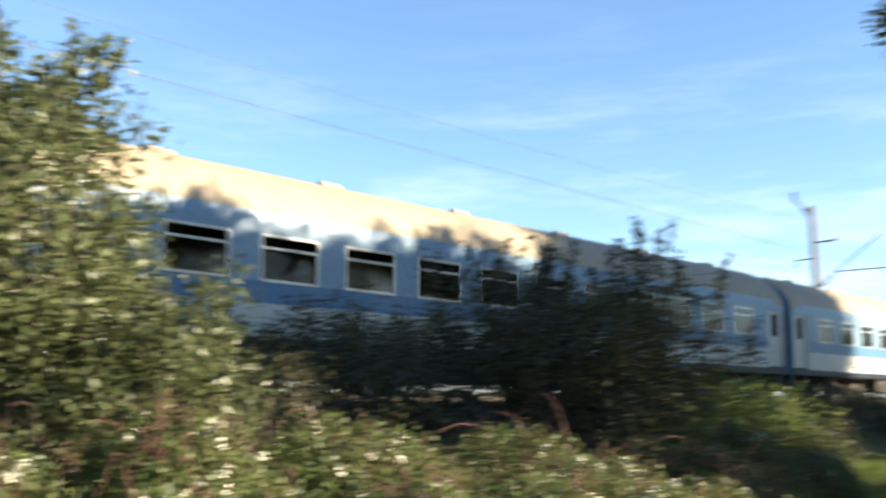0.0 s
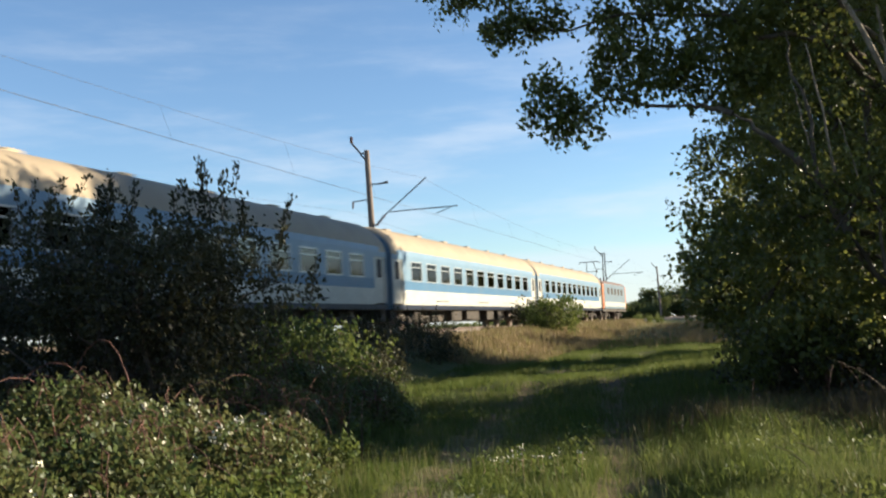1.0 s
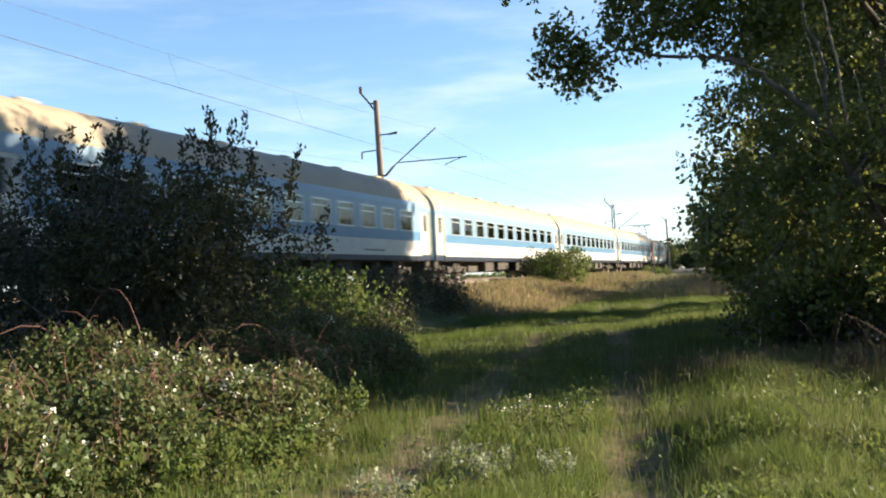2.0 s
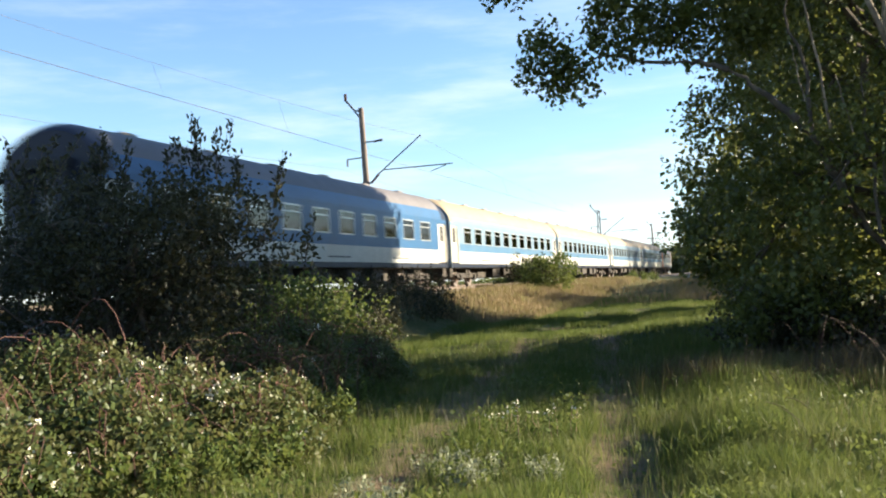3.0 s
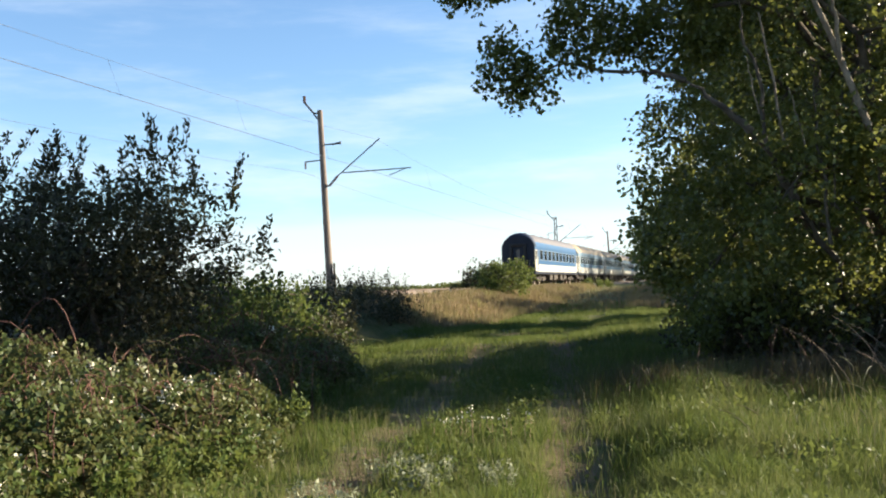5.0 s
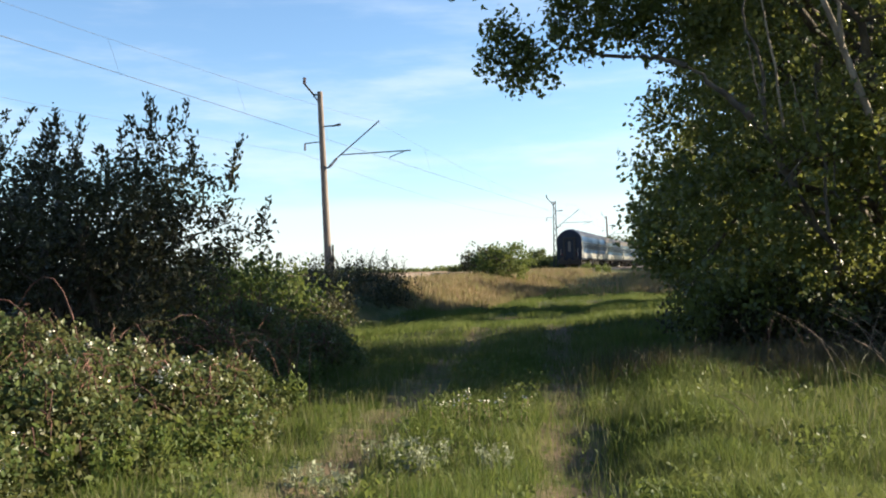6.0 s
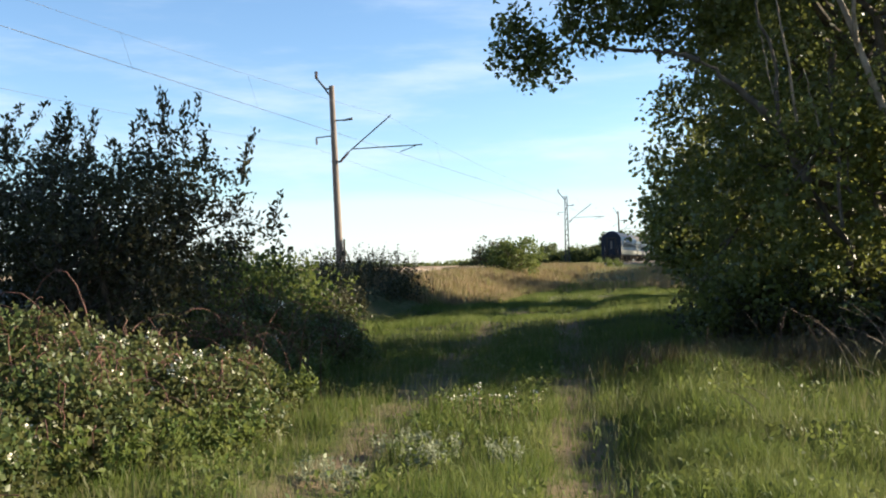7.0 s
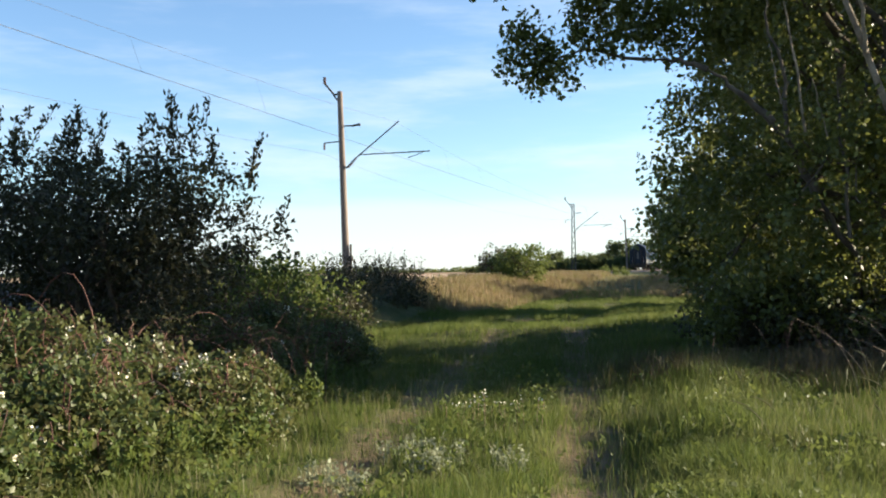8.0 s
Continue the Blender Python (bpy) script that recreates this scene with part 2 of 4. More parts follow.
def tube_arrays(paths, sides=6):
    """Tapered tubes along polylines: paths of (points, radii)."""
    V, Q, n0 = [], [], 0
    for pts, rad in paths:
        pts, rad = np.asarray(pts, float), np.asarray(rad, float)
        d = np.gradient(pts, axis=0)
        d /= np.linalg.norm(d, axis=1)[:, None] + 1e-9
        ref = np.where(np.abs(d[:, 2:3]) > 0.9, np.array([[1.0, 0, 0]]), np.array([[0, 0, 1.0]]))
        u = np.cross(d, ref)
        u /= np.linalg.norm(u, axis=1)[:, None] + 1e-9
        v = np.cross(d, u)
        a = np.arange(sides) * 2 * np.pi / sides
        ring = pts[:, None] + rad[:, None, None] * (np.cos(a)[None, :, None] * u[:, None] + np.sin(a)[None, :, None] * v[:, None])
        V.append(ring.reshape(-1, 3))
        for k in range(len(pts) - 1):
            i = n0 + k * sides + np.arange(sides)
            j = n0 + k * sides + (np.arange(sides) + 1) % sides
            Q.append(np.stack([i, j, j + sides, i + sides], 1))
        n0 += len(pts) * sides
    return np.concatenate(V), np.concatenate(Q)


def unit(n, rng):
    v = rng.normal(size=(n, 3))
    return v / np.linalg.norm(v, axis=1)[:, None]


def leaf_arrays(at, size, rng, wide=0.62, droop=0.3):
    """Folded leaf blades, each of two faces, at the given places."""
    n = len(at)
    d = unit(n, rng)
    d[:, 2] -= droop
    d /= np.linalg.norm(d, axis=1)[:, None]
    s = np.cross(d, unit(n, rng))
    s /= np.linalg.norm(s, axis=1)[:, None] + 1e-9
    k = np.cross(s, d)
    L = (size * rng.uniform(0.65, 1.35, n))[:, None]
    base, tip = at, at + d * L
    mid = at + d * L * 0.45
    left, right = mid + s * L * wide / 2 + k * L * 0.10, mid - s * L * wide / 2 + k * L * 0.10
    V = np.stack([base, left, tip, right], 1).reshape(-1, 3)
    i = np.arange(n)[:, None] * 4
    return V, np.concatenate([i + [0, 1, 2], i + [0, 2, 3]])


def blades(name, at, high, width, mat, rng, lean=0.35, parent=None):
    """Grass blades: tapered and bent, one face strip each."""
    n = len(at)
    a = rng.uniform(0, 2 * np.pi, n)
    side = np.stack([np.cos(a), np.sin(a), 0 * a], 1)
    b = rng.uniform(0, 2 * np.pi, n)
    bend = np.stack([np.cos(b), np.sin(b), 0 * b], 1) * (rng.uniform(0.05, 1, n) * lean)[:, None]
    h = (high * rng.uniform(0.5, 1.25, n))[:, None]
    w2 = (width * rng.uniform(0.7, 1.3, n))[:, None] / 2
    upw = np.array([[0, 0, 1.0]])
    p1 = at + (upw * 0.55 + bend * 0.3) * h
    p2 = at + (upw * 0.95 + bend) * h
    V = np.stack([at - side * w2, at + side * w2, p1 + side * w2 * 0.8, p1 - side * w2 * 0.8, p2], 1).reshape(-1, 3)
    i = np.arange(n)[:, None] * 5
    return array_mesh(name, V, i + [0, 1, 2, 3], mat, parent, i + [3, 2, 4])


# ---------------------------------------------------------------- ground
RAIL_X, RAIL_Z = -15.85, 1.45


def ease(v, lo, hi):
    t = np.clip((v - lo) / (hi - lo), 0, 1)
    return t * t * (3 - 2 * t)


def path_x(y):
    """The middle of the grass track."""
    return -0.85 - 0.157 * np.minimum(y, 26) - 0.06 * np.clip(y - 26, 0, 60)


def lumps(x, y, s, seed=0.0):
    return (np.sin(x * s + 1.3 * seed + 0.7 * np.sin(y * s * 0.7 + seed)) + np.sin(y * s * 1.13 + 2.1 * seed + 0.8 * np.sin(x * s * 0.9))) / 2


def ground_z(x, y):
    x, y = np.asarray(x, float), np.asarray(y, float)
    bank = 1.0 - ease(x, -12.8, -8.6)
    back = ease(x, -24.5, -19.5)
    bank = bank * back + 0.55 * (1 - back)
    rise = 0.75 * ease(y, 34, 85) * ease(x, -14, -9) * (1 - ease(y, 300, 900))
    near = (1 - ease(np.abs(x) + np.abs(y - 15), 60, 120))
    bumps = (0.05 * lumps(x, y, 1.7, 1) + 0.03 * lumps(x, y, 4.1, 2) + 0.10 * lumps(x, y, 0.55, 3)) * near * ease(y, 1, 5)
    crest = 0.16 * np.exp(-((y - 23.5) / 1.6) ** 2) * ease(x, -8, -6) * (1 - ease(x, -1, 1)) + 0.12 * np.exp(-((y - 30.5) / 2.0) ** 2) * (1 - ease(x, -2, 1))
    off = x - path_x(y)
    ruts = -0.055 * (np.exp(-((off - 0.95) / 0.24) ** 2) + np.exp(-((off + 0.95) / 0.24) ** 2)) * (1 - ease(y, 40, 60))
    verge = 0.14 * ease(off, 1.3, 2.4) * (1 - ease(y, 30, 50))
    return bank + rise + bumps * (x > -22) + crest + ruts + verge


def spaced(edges):
    out = []
    for lo, hi, step in edges:
        out.extend(np.arange(lo, hi - 1e-6, step))
    return np.array(out + [edges[-1][1]])


GX = spaced([(-4000, -1000, 500), (-1000, -200, 100), (-200, -60, 20), (-60, -26, 2), (-26, -12, 0.5), (-12, 4, 0.25), (4, 14, 1.0), (14, 60, 6), (60, 300, 40), (300, 4000, 600)])
GY = spaced([(-1500, -300, 200), (-300, -20, 20), (-20, 2, 1.5), (2, 32, 0.25), (32, 70, 0.7), (70, 200, 5), (200, 600, 25), (600, 4800, 300)])
xx, yy = np.meshgrid(GX, GY)
V = np.stack([xx, yy, ground_z(xx, yy)], -1).reshape(-1, 3)
nx = len(GX)
i = (np.arange(len(GY) - 1)[:, None] * nx + np.arange(nx - 1)[None]).reshape(-1, 1)
ground = array_mesh("ground", V, i + [0, 1, 1 + nx, nx], M_GROUND, smooth=True)
tagged(ground, "uneven grassy ground with a rutted track and dry field", "ground", kind="structure")


def railway():
    """Ballast bed, sleepers and two rails, on the embankment."""
    bed = empty("railway_track", label="single railway track on brown stone ballast", category="railway track", kind="structure")
    prof = [(-2.8, 0.92), (-1.75, 1.29), (1.75, 1.29), (2.8, 0.92)]
    ys = np.concatenate([np.arange(-150, 150, 2.0), np.arange(150, 1501, 50)])
    V = np.array([[RAIL_X + px + 0.05 * lumps(px * 3, y, 2.2, 4), y, pz + 0.02 * lumps(px, y, 3.0, 5)] for y in ys for px, pz in prof])
    i = (np.arange(len(ys) - 1)[:, None] * 4 + np.arange(3)[None]).reshape(-1, 1)
    array_mesh("ballast_bed", V, i + [0, 1, 5, 4], M_BALLAST, bed)
    for s in (-0.75, 0.75):
        bm = bmesh.new()
        for lo, hi, z0, z1 in ((-0.07, 0.07, -0.16, -0.14), (-0.012, 0.012, -0.14, -0.035), (-0.036, 0.036, -0.035, 0.0)):
            box(bm, (RAIL_X + s + lo, -150, RAIL_Z + z0), (RAIL_X + s + hi, 1500, RAIL_Z + z1))
        part("rail", bm, M_STEEL, bed)
    me = None
    for k in range(300):
        y = 5 + 0.6 * k
        if me is None:
            ob = part("sleeper", box(bmesh.new(), (-1.25, -0.13, -0.1), (1.25, 0.13, 0.02), 0.015), M_CONCRETE, bed)
            me = ob.data
        else:
            ob = new("sleeper", me)
            ob.parent = bed
        ob.location = (RAIL_X, y, RAIL_Z - 0.17)


railway()


# ---------------------------------------------------------------- line masts and wires
def mast(y, lattice=False, x=-19.0, high=10.85, drop=0.0):
    foot = float(ground_z(x, y))
    m = empty("catenary_mast", pose(x, y, foot - 0.3), label="steel lattice overhead line mast with bracket arms" if lattice else "weathered concrete overhead line mast with bracket arms",
              category="mast", group="overhead line masts")
    top = high - foot + 0.3
    zr = RAIL_Z - foot + 0.3 - drop
    if lattice:
        bm = bmesh.new()
        for sx in (-1, 1):
            for sy in (-1, 1):
                rod(bm, (0.26 * sx, 0.26 * sy, 0), (0.13 * sx, 0.13 * sy, top), 0.045, 0.035, 4)
        for k in range(14):
            z0, z1 = top * k / 14, top * (k + 1) / 14
            w0, w1 = 0.26 - 0.13 * k / 14, 0.26 - 0.13 * (k + 1) / 14
            s = 1 if k % 2 else -1
            for q in (-1, 1):
                rod(bm, (-w0 * s, w0 * q, z0), (w1 * s, w1 * q, z1), 0.022, None, 4)
                rod(bm, (w0 * q, -w0 * s, z0), (w1 * q, w1 * s, z1), 0.022, None, 4)
        part("shaft", bm, M_GALV, m)
    else:
        bm = bmesh.new()
        rod(bm, (0.18, 0, 0), (-0.12, 0, top), 0.20, 0.135, 16)
        for z in (2.1, 4.4, 6.3):
            rod(bm, (0.18 - 0.03 * z, 0, z), (0.18 - 0.03 * z, 0, z + 0.06), 0.215 - z * 0.006, None, 16)
        part("shaft", bm, M_CONCRETE, m, smooth=False)
        bm = bmesh.new()
        box(bm, (0.36, -0.05, 0.9), (0.44, 0.05, 2.35), 0.01)
        box(bm, (0.3, -0.09, 1.5), (0.50, 0.09, 1.75), 0.01)
        part("switch_bar", bm, M_UNDER, m)
    zt = top - 0.15
    bm = bmesh.new()
    rod(bm, (-0.1, 0, zt), (-0.42, 0, zt + 0.02), 0.045)
    rod(bm, (-0.42, 0, zt - 0.02), (-0.95, 0, zt + 0.62), 0.05)
    rod(bm, (-0.12, 0, zt - 0.45), (-0.46, 0, zt - 0.02), 0.04)
    part("feeder_bracket", bm, M_GALV, m)
    bm = bmesh.new()
    for k in range(5):
        rod(bm, (-0.95, 0, zt + 0.62 + 0.07 * k), (-0.95, 0, zt + 0.67 + 0.07 * k), 0.10 - 0.01 * (k % 2), 0.06, 10)
    part("insulator", bm, M_PORCELAIN, m)
    z = zr + 7.62
    bm = bmesh.new()
    rod(bm, (0, 0, z), (0.98, 0, z), 0.035)
    rod(bm, (0.5, 0, z - 0.02), (0.98, 0, z + 0.06), 0.05)
    part("cross_arm", bm, M_GALV, m)
    z = zr + 6.85
    bm = bmesh.new()
    rod(bm, (0, 0, z), (-1.0, 0, z - 0.05), 0.03)
    part("cross_arm", bm, M_GALV, m)
    bm = bmesh.new()
    for k in range(5):
        rod(bm, (-1.0, 0, z - 0.12 - 0.07 * k), (-1.0, 0, z - 0.07 - 0.07 * k), 0.06, 0.04, 10)
    part("insulator", bm, M_PORCELAIN, m)
    # the swivelling bracket that carries messenger and contact wire
    bm = bmesh.new()
    rod(bm, (0.1, 0, zr + 5.5), (0.3, 0, zr + 5.5), 0.04)
    rod(bm, (0.75, 0, zr + 5.98), (3.05, 0, zr + 7.72), 0.032)
    rod(bm, (1.0, 0, zr + 6.12), (4.65, 0, zr + 6.14), 0.028)
    rod(bm, (3.5, 0, zr + 5.84), (4.3, 0, zr + 6.10), 0.02)
    part("bracket_arm", bm, M_GALV, m)
    bm = bmesh.new()
    for k in range(7):
        f = k / 7
        p = Vector((0.3, 0, zr + 5.52)).lerp(Vector((0.75, 0, zr + 5.98)), f)
        q = Vector((0.3, 0, zr + 5.52)).lerp(Vector((0.75, 0, zr + 5.98)), f + 0.1)
        rod(bm, p, q, 0.085, 0.05, 10)
    part("insulator", bm, M_PORCELAIN, m)


MASTS = [-22.0, 46.9, 121.0, 186.5, 252.0]
for k, y in enumerate(MASTS):
    if k == 2:
        mast(y, True, -18.7, 9.75, 0.55)
    else:
        mast(y)


def wire(name, x, z, sag, radius, label):
    paths = []
    for y0, y1 in zip(MASTS[:-1], MASTS[1:]):
        f = np.linspace(0, 1, 21)
        paths.append((np.stack([0 * f + x, y0 + (y1 - y0) * f, z - sag * 4 * f * (1 - f)], 1), np.full(21, radius)))
    V, Q = tube_arrays(paths, 5)
    ob = array_mesh(name, V, Q, M_WIRE)
    return tagged(ob, label, "wire", kind="structure")


wire("contact_wire", RAIL_X + 0.4, RAIL_Z + 5.75, 0.03, 0.008, "taut copper contact wire over the railway track")
wire("messenger_wire", -16.15, RAIL_Z + 7.7, 0.95, 0.0045, "sagging messenger wire over the railway track")
wire("feeder_wire", -20.2, 7.75, 0.8, 0.005, "thin wire along the field side of the masts")
bm = bmesh.new()
for y0, y1 in zip(MASTS[:-1], MASTS[1:]):
    for k in range(1, 9):
        f = k / 9
        rod(bm, (RAIL_X + 0.2, y0 + (y1 - y0) * f, RAIL_Z + 5.75), (RAIL_X - 0.2, y0 + (y1 - y0) * f, RAIL_Z + 7.7 - 3.8 * f * (1 - f)), 0.003, None, 4)
tagged(part("dropper_wires", bm, M_WIRE), "thin droppers between messenger and contact wire", "wire", kind="structure")


# ---------------------------------------------------------------- train
COACH_PITCH, SPEED, REAR0 = 26.9, 31.2, -74.4
HALF = 1.42


def hoop(z0=3.2, top=4.48, n=16, half=HALF):
    """The roof's cross-section, from one eave to the other."""
    return [(half * math.cos(math.pi * k / n), z0 + (top - z0) * math.sin(math.pi * k / n) ** 1.05) for k in range(n + 1)]


def vault(name, pts, rows, mat, parent, z0):
    """A roof skin drawn along y over a cross-section; rows: place and height factor."""
    V = np.array([[x, y, z0 + (z - z0) * f] for y, f in rows for x, z in pts])
    n = len(pts)
    i = (np.arange(len(rows) - 1)[:, None] * n + np.arange(n - 1)[None]).reshape(-1, 1)
    return array_mesh(name, V, i + [0, 1, 1 + n, n], mat, parent, smooth=True)


def coach(paint, pillar, belt, roof_mat, edge, door_mat, count, gap, label):
    """A passenger coach, its rear buffers at the origin, running along y."""
    L = 26.4
    c = empty("passenger_coach", label=label, category="railway coach", group="coaches of the train")
    win = [13.2 + gap * (k - (count - 1) / 2) for k in range(count)]
    ww, z0, z1 = 1.36, 2.15, 3.02
    # underframe and floor
    part("underframe", box(bmesh.new(), (-1.36, 0.3, 0.92), (1.36, L - 0.3, 1.12)), M_UNDER, c)
    for s in (-1, 1):
        lo, hi = (HALF - 0.06) * s, HALF * s
        a, b = min(lo, hi), max(lo, hi)
        part("skirt", box(bmesh.new(), (a, 0.05, 0.95), (b, L - 0.05, 1.14)), M_NAVY, c)
        part("lower_panel", box(bmesh.new(), (a, 1.35, 1.14), (b, L - 1.35, 1.76)), M_WHITE, c, "white lower stripe")
        part("belt_panel", box(bmesh.new(), (a, 1.35, 1.76), (b, L - 1.35, z0)), belt, c)
        part("cantrail", box(bmesh.new(), (a, 0.05, z1), (b, L - 0.05, 3.22)), pillar, c)
        edges = [1.35] + [e for y in win for e in (y - ww / 2, y + ww / 2)] + [L - 1.35]
        for e0, e1 in zip(edges[::2], edges[1::2]):
            part("pillar", box(bmesh.new(), (a, e0, z0), (b, e1, z1)), pillar, c)
        for y in win:
            part_frame(c, s, y, ww, z0, z1)
        for y in (0.75, L - 0.75):
            door = part("door", box(bmesh.new(), (min(lo, hi - 0.03 * s), y - 0.45, 1.2), (max(lo, hi - 0.03 * s), y + 0.45, z1)), door_mat, c)
            part("window", box(bmesh.new(), (min(hi - 0.02 * s, hi - 0.035 * s), y - 0.22, 2.2), (max(hi - 0.02 * s, hi - 0.015 * s), y + 0.22, 2.92)), M_RUBBER, door)
            part("handrail", rod(bmesh.new(), ((HALF + 0.05) * s, y + 0.52, 1.3), ((HALF + 0.05) * s, y + 0.52, 2.4), 0.018), M_ALU, door)
            for e in (-0.6, 0.525):
                part("door_post", box(bmesh.new(), (a, y + e, 1.2), (b, y + e + 0.075, z1)), door_mat, c)
            part("step", box(bmesh.new(), (min(1.1 * s, 1.45 * s), y - 0.4, 0.55), (max(1.1 * s, 1.45 * s), y + 0.4, 0.6)), M_UNDER, c)
    for y in (5.6, 12.6, 18.9):
        bm = bmesh.new()
        for k in range(4):
            box(bm, (HALF, y + 0.5 * k, 1.3), (HALF + 0.004, y + 0.5 * k + 0.38, 1.36))
        part("stencil_marks", bm, M_NAVY, c, "small dark stencilled bars")
    # interior
    part("floor_panel", box(bmesh.new(), (-1.35, 0.2, 1.12), (1.35, L - 0.2, 1.2)), M_UNDER, c)
    part("partition", box(bmesh.new(), (-0.5, 1.5, 1.2), (-0.44, L - 1.5, 3.4)), M_TIMBER, c)
    for k, y in enumerate(win):
        if k % 3 != 1:
            part("curtain", box(bmesh.new(), (HALF - 0.16, y - 0.58, z0 + 0.02), (HALF - 0.13, y - 0.22 + 0.1 * (k % 2), z1 - 0.03)), M_CURTAIN, c)
        part("seat_back", box(bmesh.new(), (-0.3, y + 0.75, 1.2), (1.25, y + 0.95, 2.45), 0.03), M_TIMBER, c)
    # roof, drawn along the length, with rounded ends
    pts = hoop()
    rows = [(0.75, 1.0), (L / 3, 1.0), (2 * L / 3, 1.0), (L - 0.75, 1.0)]
    dome = [(0.05, 0.82), (0.14, 0.89), (0.28, 0.945), (0.48, 0.985), (0.75, 1.0)]
    vault("roof", pts[edge:len(pts) - edge], rows, roof_mat, c, 3.2)
    vault("roof_edge", pts[:edge + 1], rows, pillar, c, 3.2)
    vault("roof_edge", pts[-edge - 1:], rows, pillar, c, 3.2)
    end_mat = M_NAVY if paint is M_BLUE else roof_mat
    vault("roof_end", pts, dome, end_mat, c, 3.2)
    vault("roof_end", pts, [(L - y, f) for y, f in reversed(dome)], end_mat, c, 3.2)
    for k in range(6):
        y = 3 + 4.1 * k
        bm = bmesh.new()
        box(bm, (-0.22, y - 0.3, 4.42), (0.22, y + 0.3, 4.55), 0.03)
        part("roof_vent", bm, roof_mat, c)
    # ends with gangway
    for y, s in ((0.05, -1), (L - 0.05, 1)):
        bm = bmesh.new()
        outline = [(HALF, 0.95)] + [(x, 3.2 + (z - 3.2) * 0.82) for x, z in pts] + [(-HALF, 0.95)]
        f = bm.faces.new([bm.verts.new((x, y, z)) for x, z in outline])
        r = bmesh.ops.extrude_face_region(bm, geom=[f])
        bmesh.ops.translate(bm, vec=(0, -0.05 * s, 0), verts=[v for v in r["geom"] if isinstance(v, bmesh.types.BMVert)])
        part("end_wall", bm, M_NAVY if paint is M_BLUE else paint, c)
        g = bmesh.new()
        for x0, x1, a0, a1 in ((-0.72, -0.46, 1.15, 3.3), (0.46, 0.72, 1.15, 3.3), (-0.72, 0.72, 3.3, 3.55)):
            box(g, (x0, min(y, y + 0.24 * s), a0), (x1, max(y, y + 0.24 * s), a1), 0.05)
        part("gangway_bellows", g, M_RUBBER, c)
        d = part("end_door", box(bmesh.new(), (-0.46, min(y + 0.02 * s, y + 0.05 * s), 1.2), (0.46, max(y + 0.02 * s, y + 0.05 * s), 3.25)), M_NAVY, c)
        # opaque grey stands in for the view through the door pane
        part("door_window", box(bmesh.new(), (-0.14, min(y + 0.05 * s, y + 0.065 * s), 1.9), (0.14, max(y + 0.05 * s, y + 0.065 * s), 3.05), 0.004), M_DIMPANE, d, "narrow grey window")
        for x in (-0.875, 0.875):
            bm = bmesh.new()
            rod(bm, (x, y, 1.06), (x, y + 0.28 * s, 1.06), 0.09, None, 10)
            rod(bm, (x, y + 0.22 * s, 1.06), (x, y + 0.28 * s, 1.06), 0.22, None, 14)
            part("buffer", bm, M_UNDER, c)
            part("tail_lamp", box(bmesh.new(), (x - 0.09, min(y, y + 0.07 * s), 1.5), (x + 0.09, max(y, y + 0.07 * s), 1.68), 0.02), M_LENS, c)
        part("coupler", box(bmesh.new(), (-0.16, min(y, y + 0.42 * s), 0.82), (0.16, max(y, y + 0.42 * s), 1.12), 0.04), M_UNDER, c)
        # added dark box in place of the shadow below the coach end
        part("end_shadow_box", box(bmesh.new(), (-1.32, min(y - 0.02 * s, y - 0.5 * s), 0.48), (1.32, max(y - 0.02 * s, y - 0.5 * s), 0.94), 0.03), M_UNDER, c)
        for x in (-0.35, 0.35):
            hose = [Vector((x, y + 0.02 * s, 0.95)), Vector((x, y + 0.2 * s, 0.8)), Vector((x, y + 0.24 * s, 0.5)), Vector((x * 0.7, y + 0.3 * s, 0.42))]
            bm = bmesh.new()
            for p, q in zip(hose[:-1], hose[1:]):
                rod(bm, p, q, 0.028, None, 6)
            part("brake_hose", bm, M_RUBBER, c)
        for x in (-0.95, 0.95):
            part("end_handrail", rod(bmesh.new(), (x, y + 0.06 * s, 1.3), (x, y + 0.06 * s, 2.2), 0.016, None, 6), M_ALU, c)
    bogies(c, (3.7, L - 3.7))
    # added dark block that covers the sunlit ground seen below the floor
    part("underfloor_infill", box(bmesh.new(), (-0.85, 6.6, 0.4), (0.85, L - 6.6, 0.95), 0.04), M_UNDER, c)
    for k, (y, ln) in enumerate(((9.2, 1.6), (12.0, 2.2), (15.4, 1.4), (17.6, 1.2))):
        for s in (-1, 1):
            bm = bmesh.new()
            box(bm, (min(0.5 * s, 1.25 * s), y - ln / 2, 0.42 + 0.05 * (k % 2)), (max(0.5 * s, 1.25 * s), y + ln / 2, 0.95), 0.03)
            part("equipment_box", bm, M_UNDER, c)
    return c


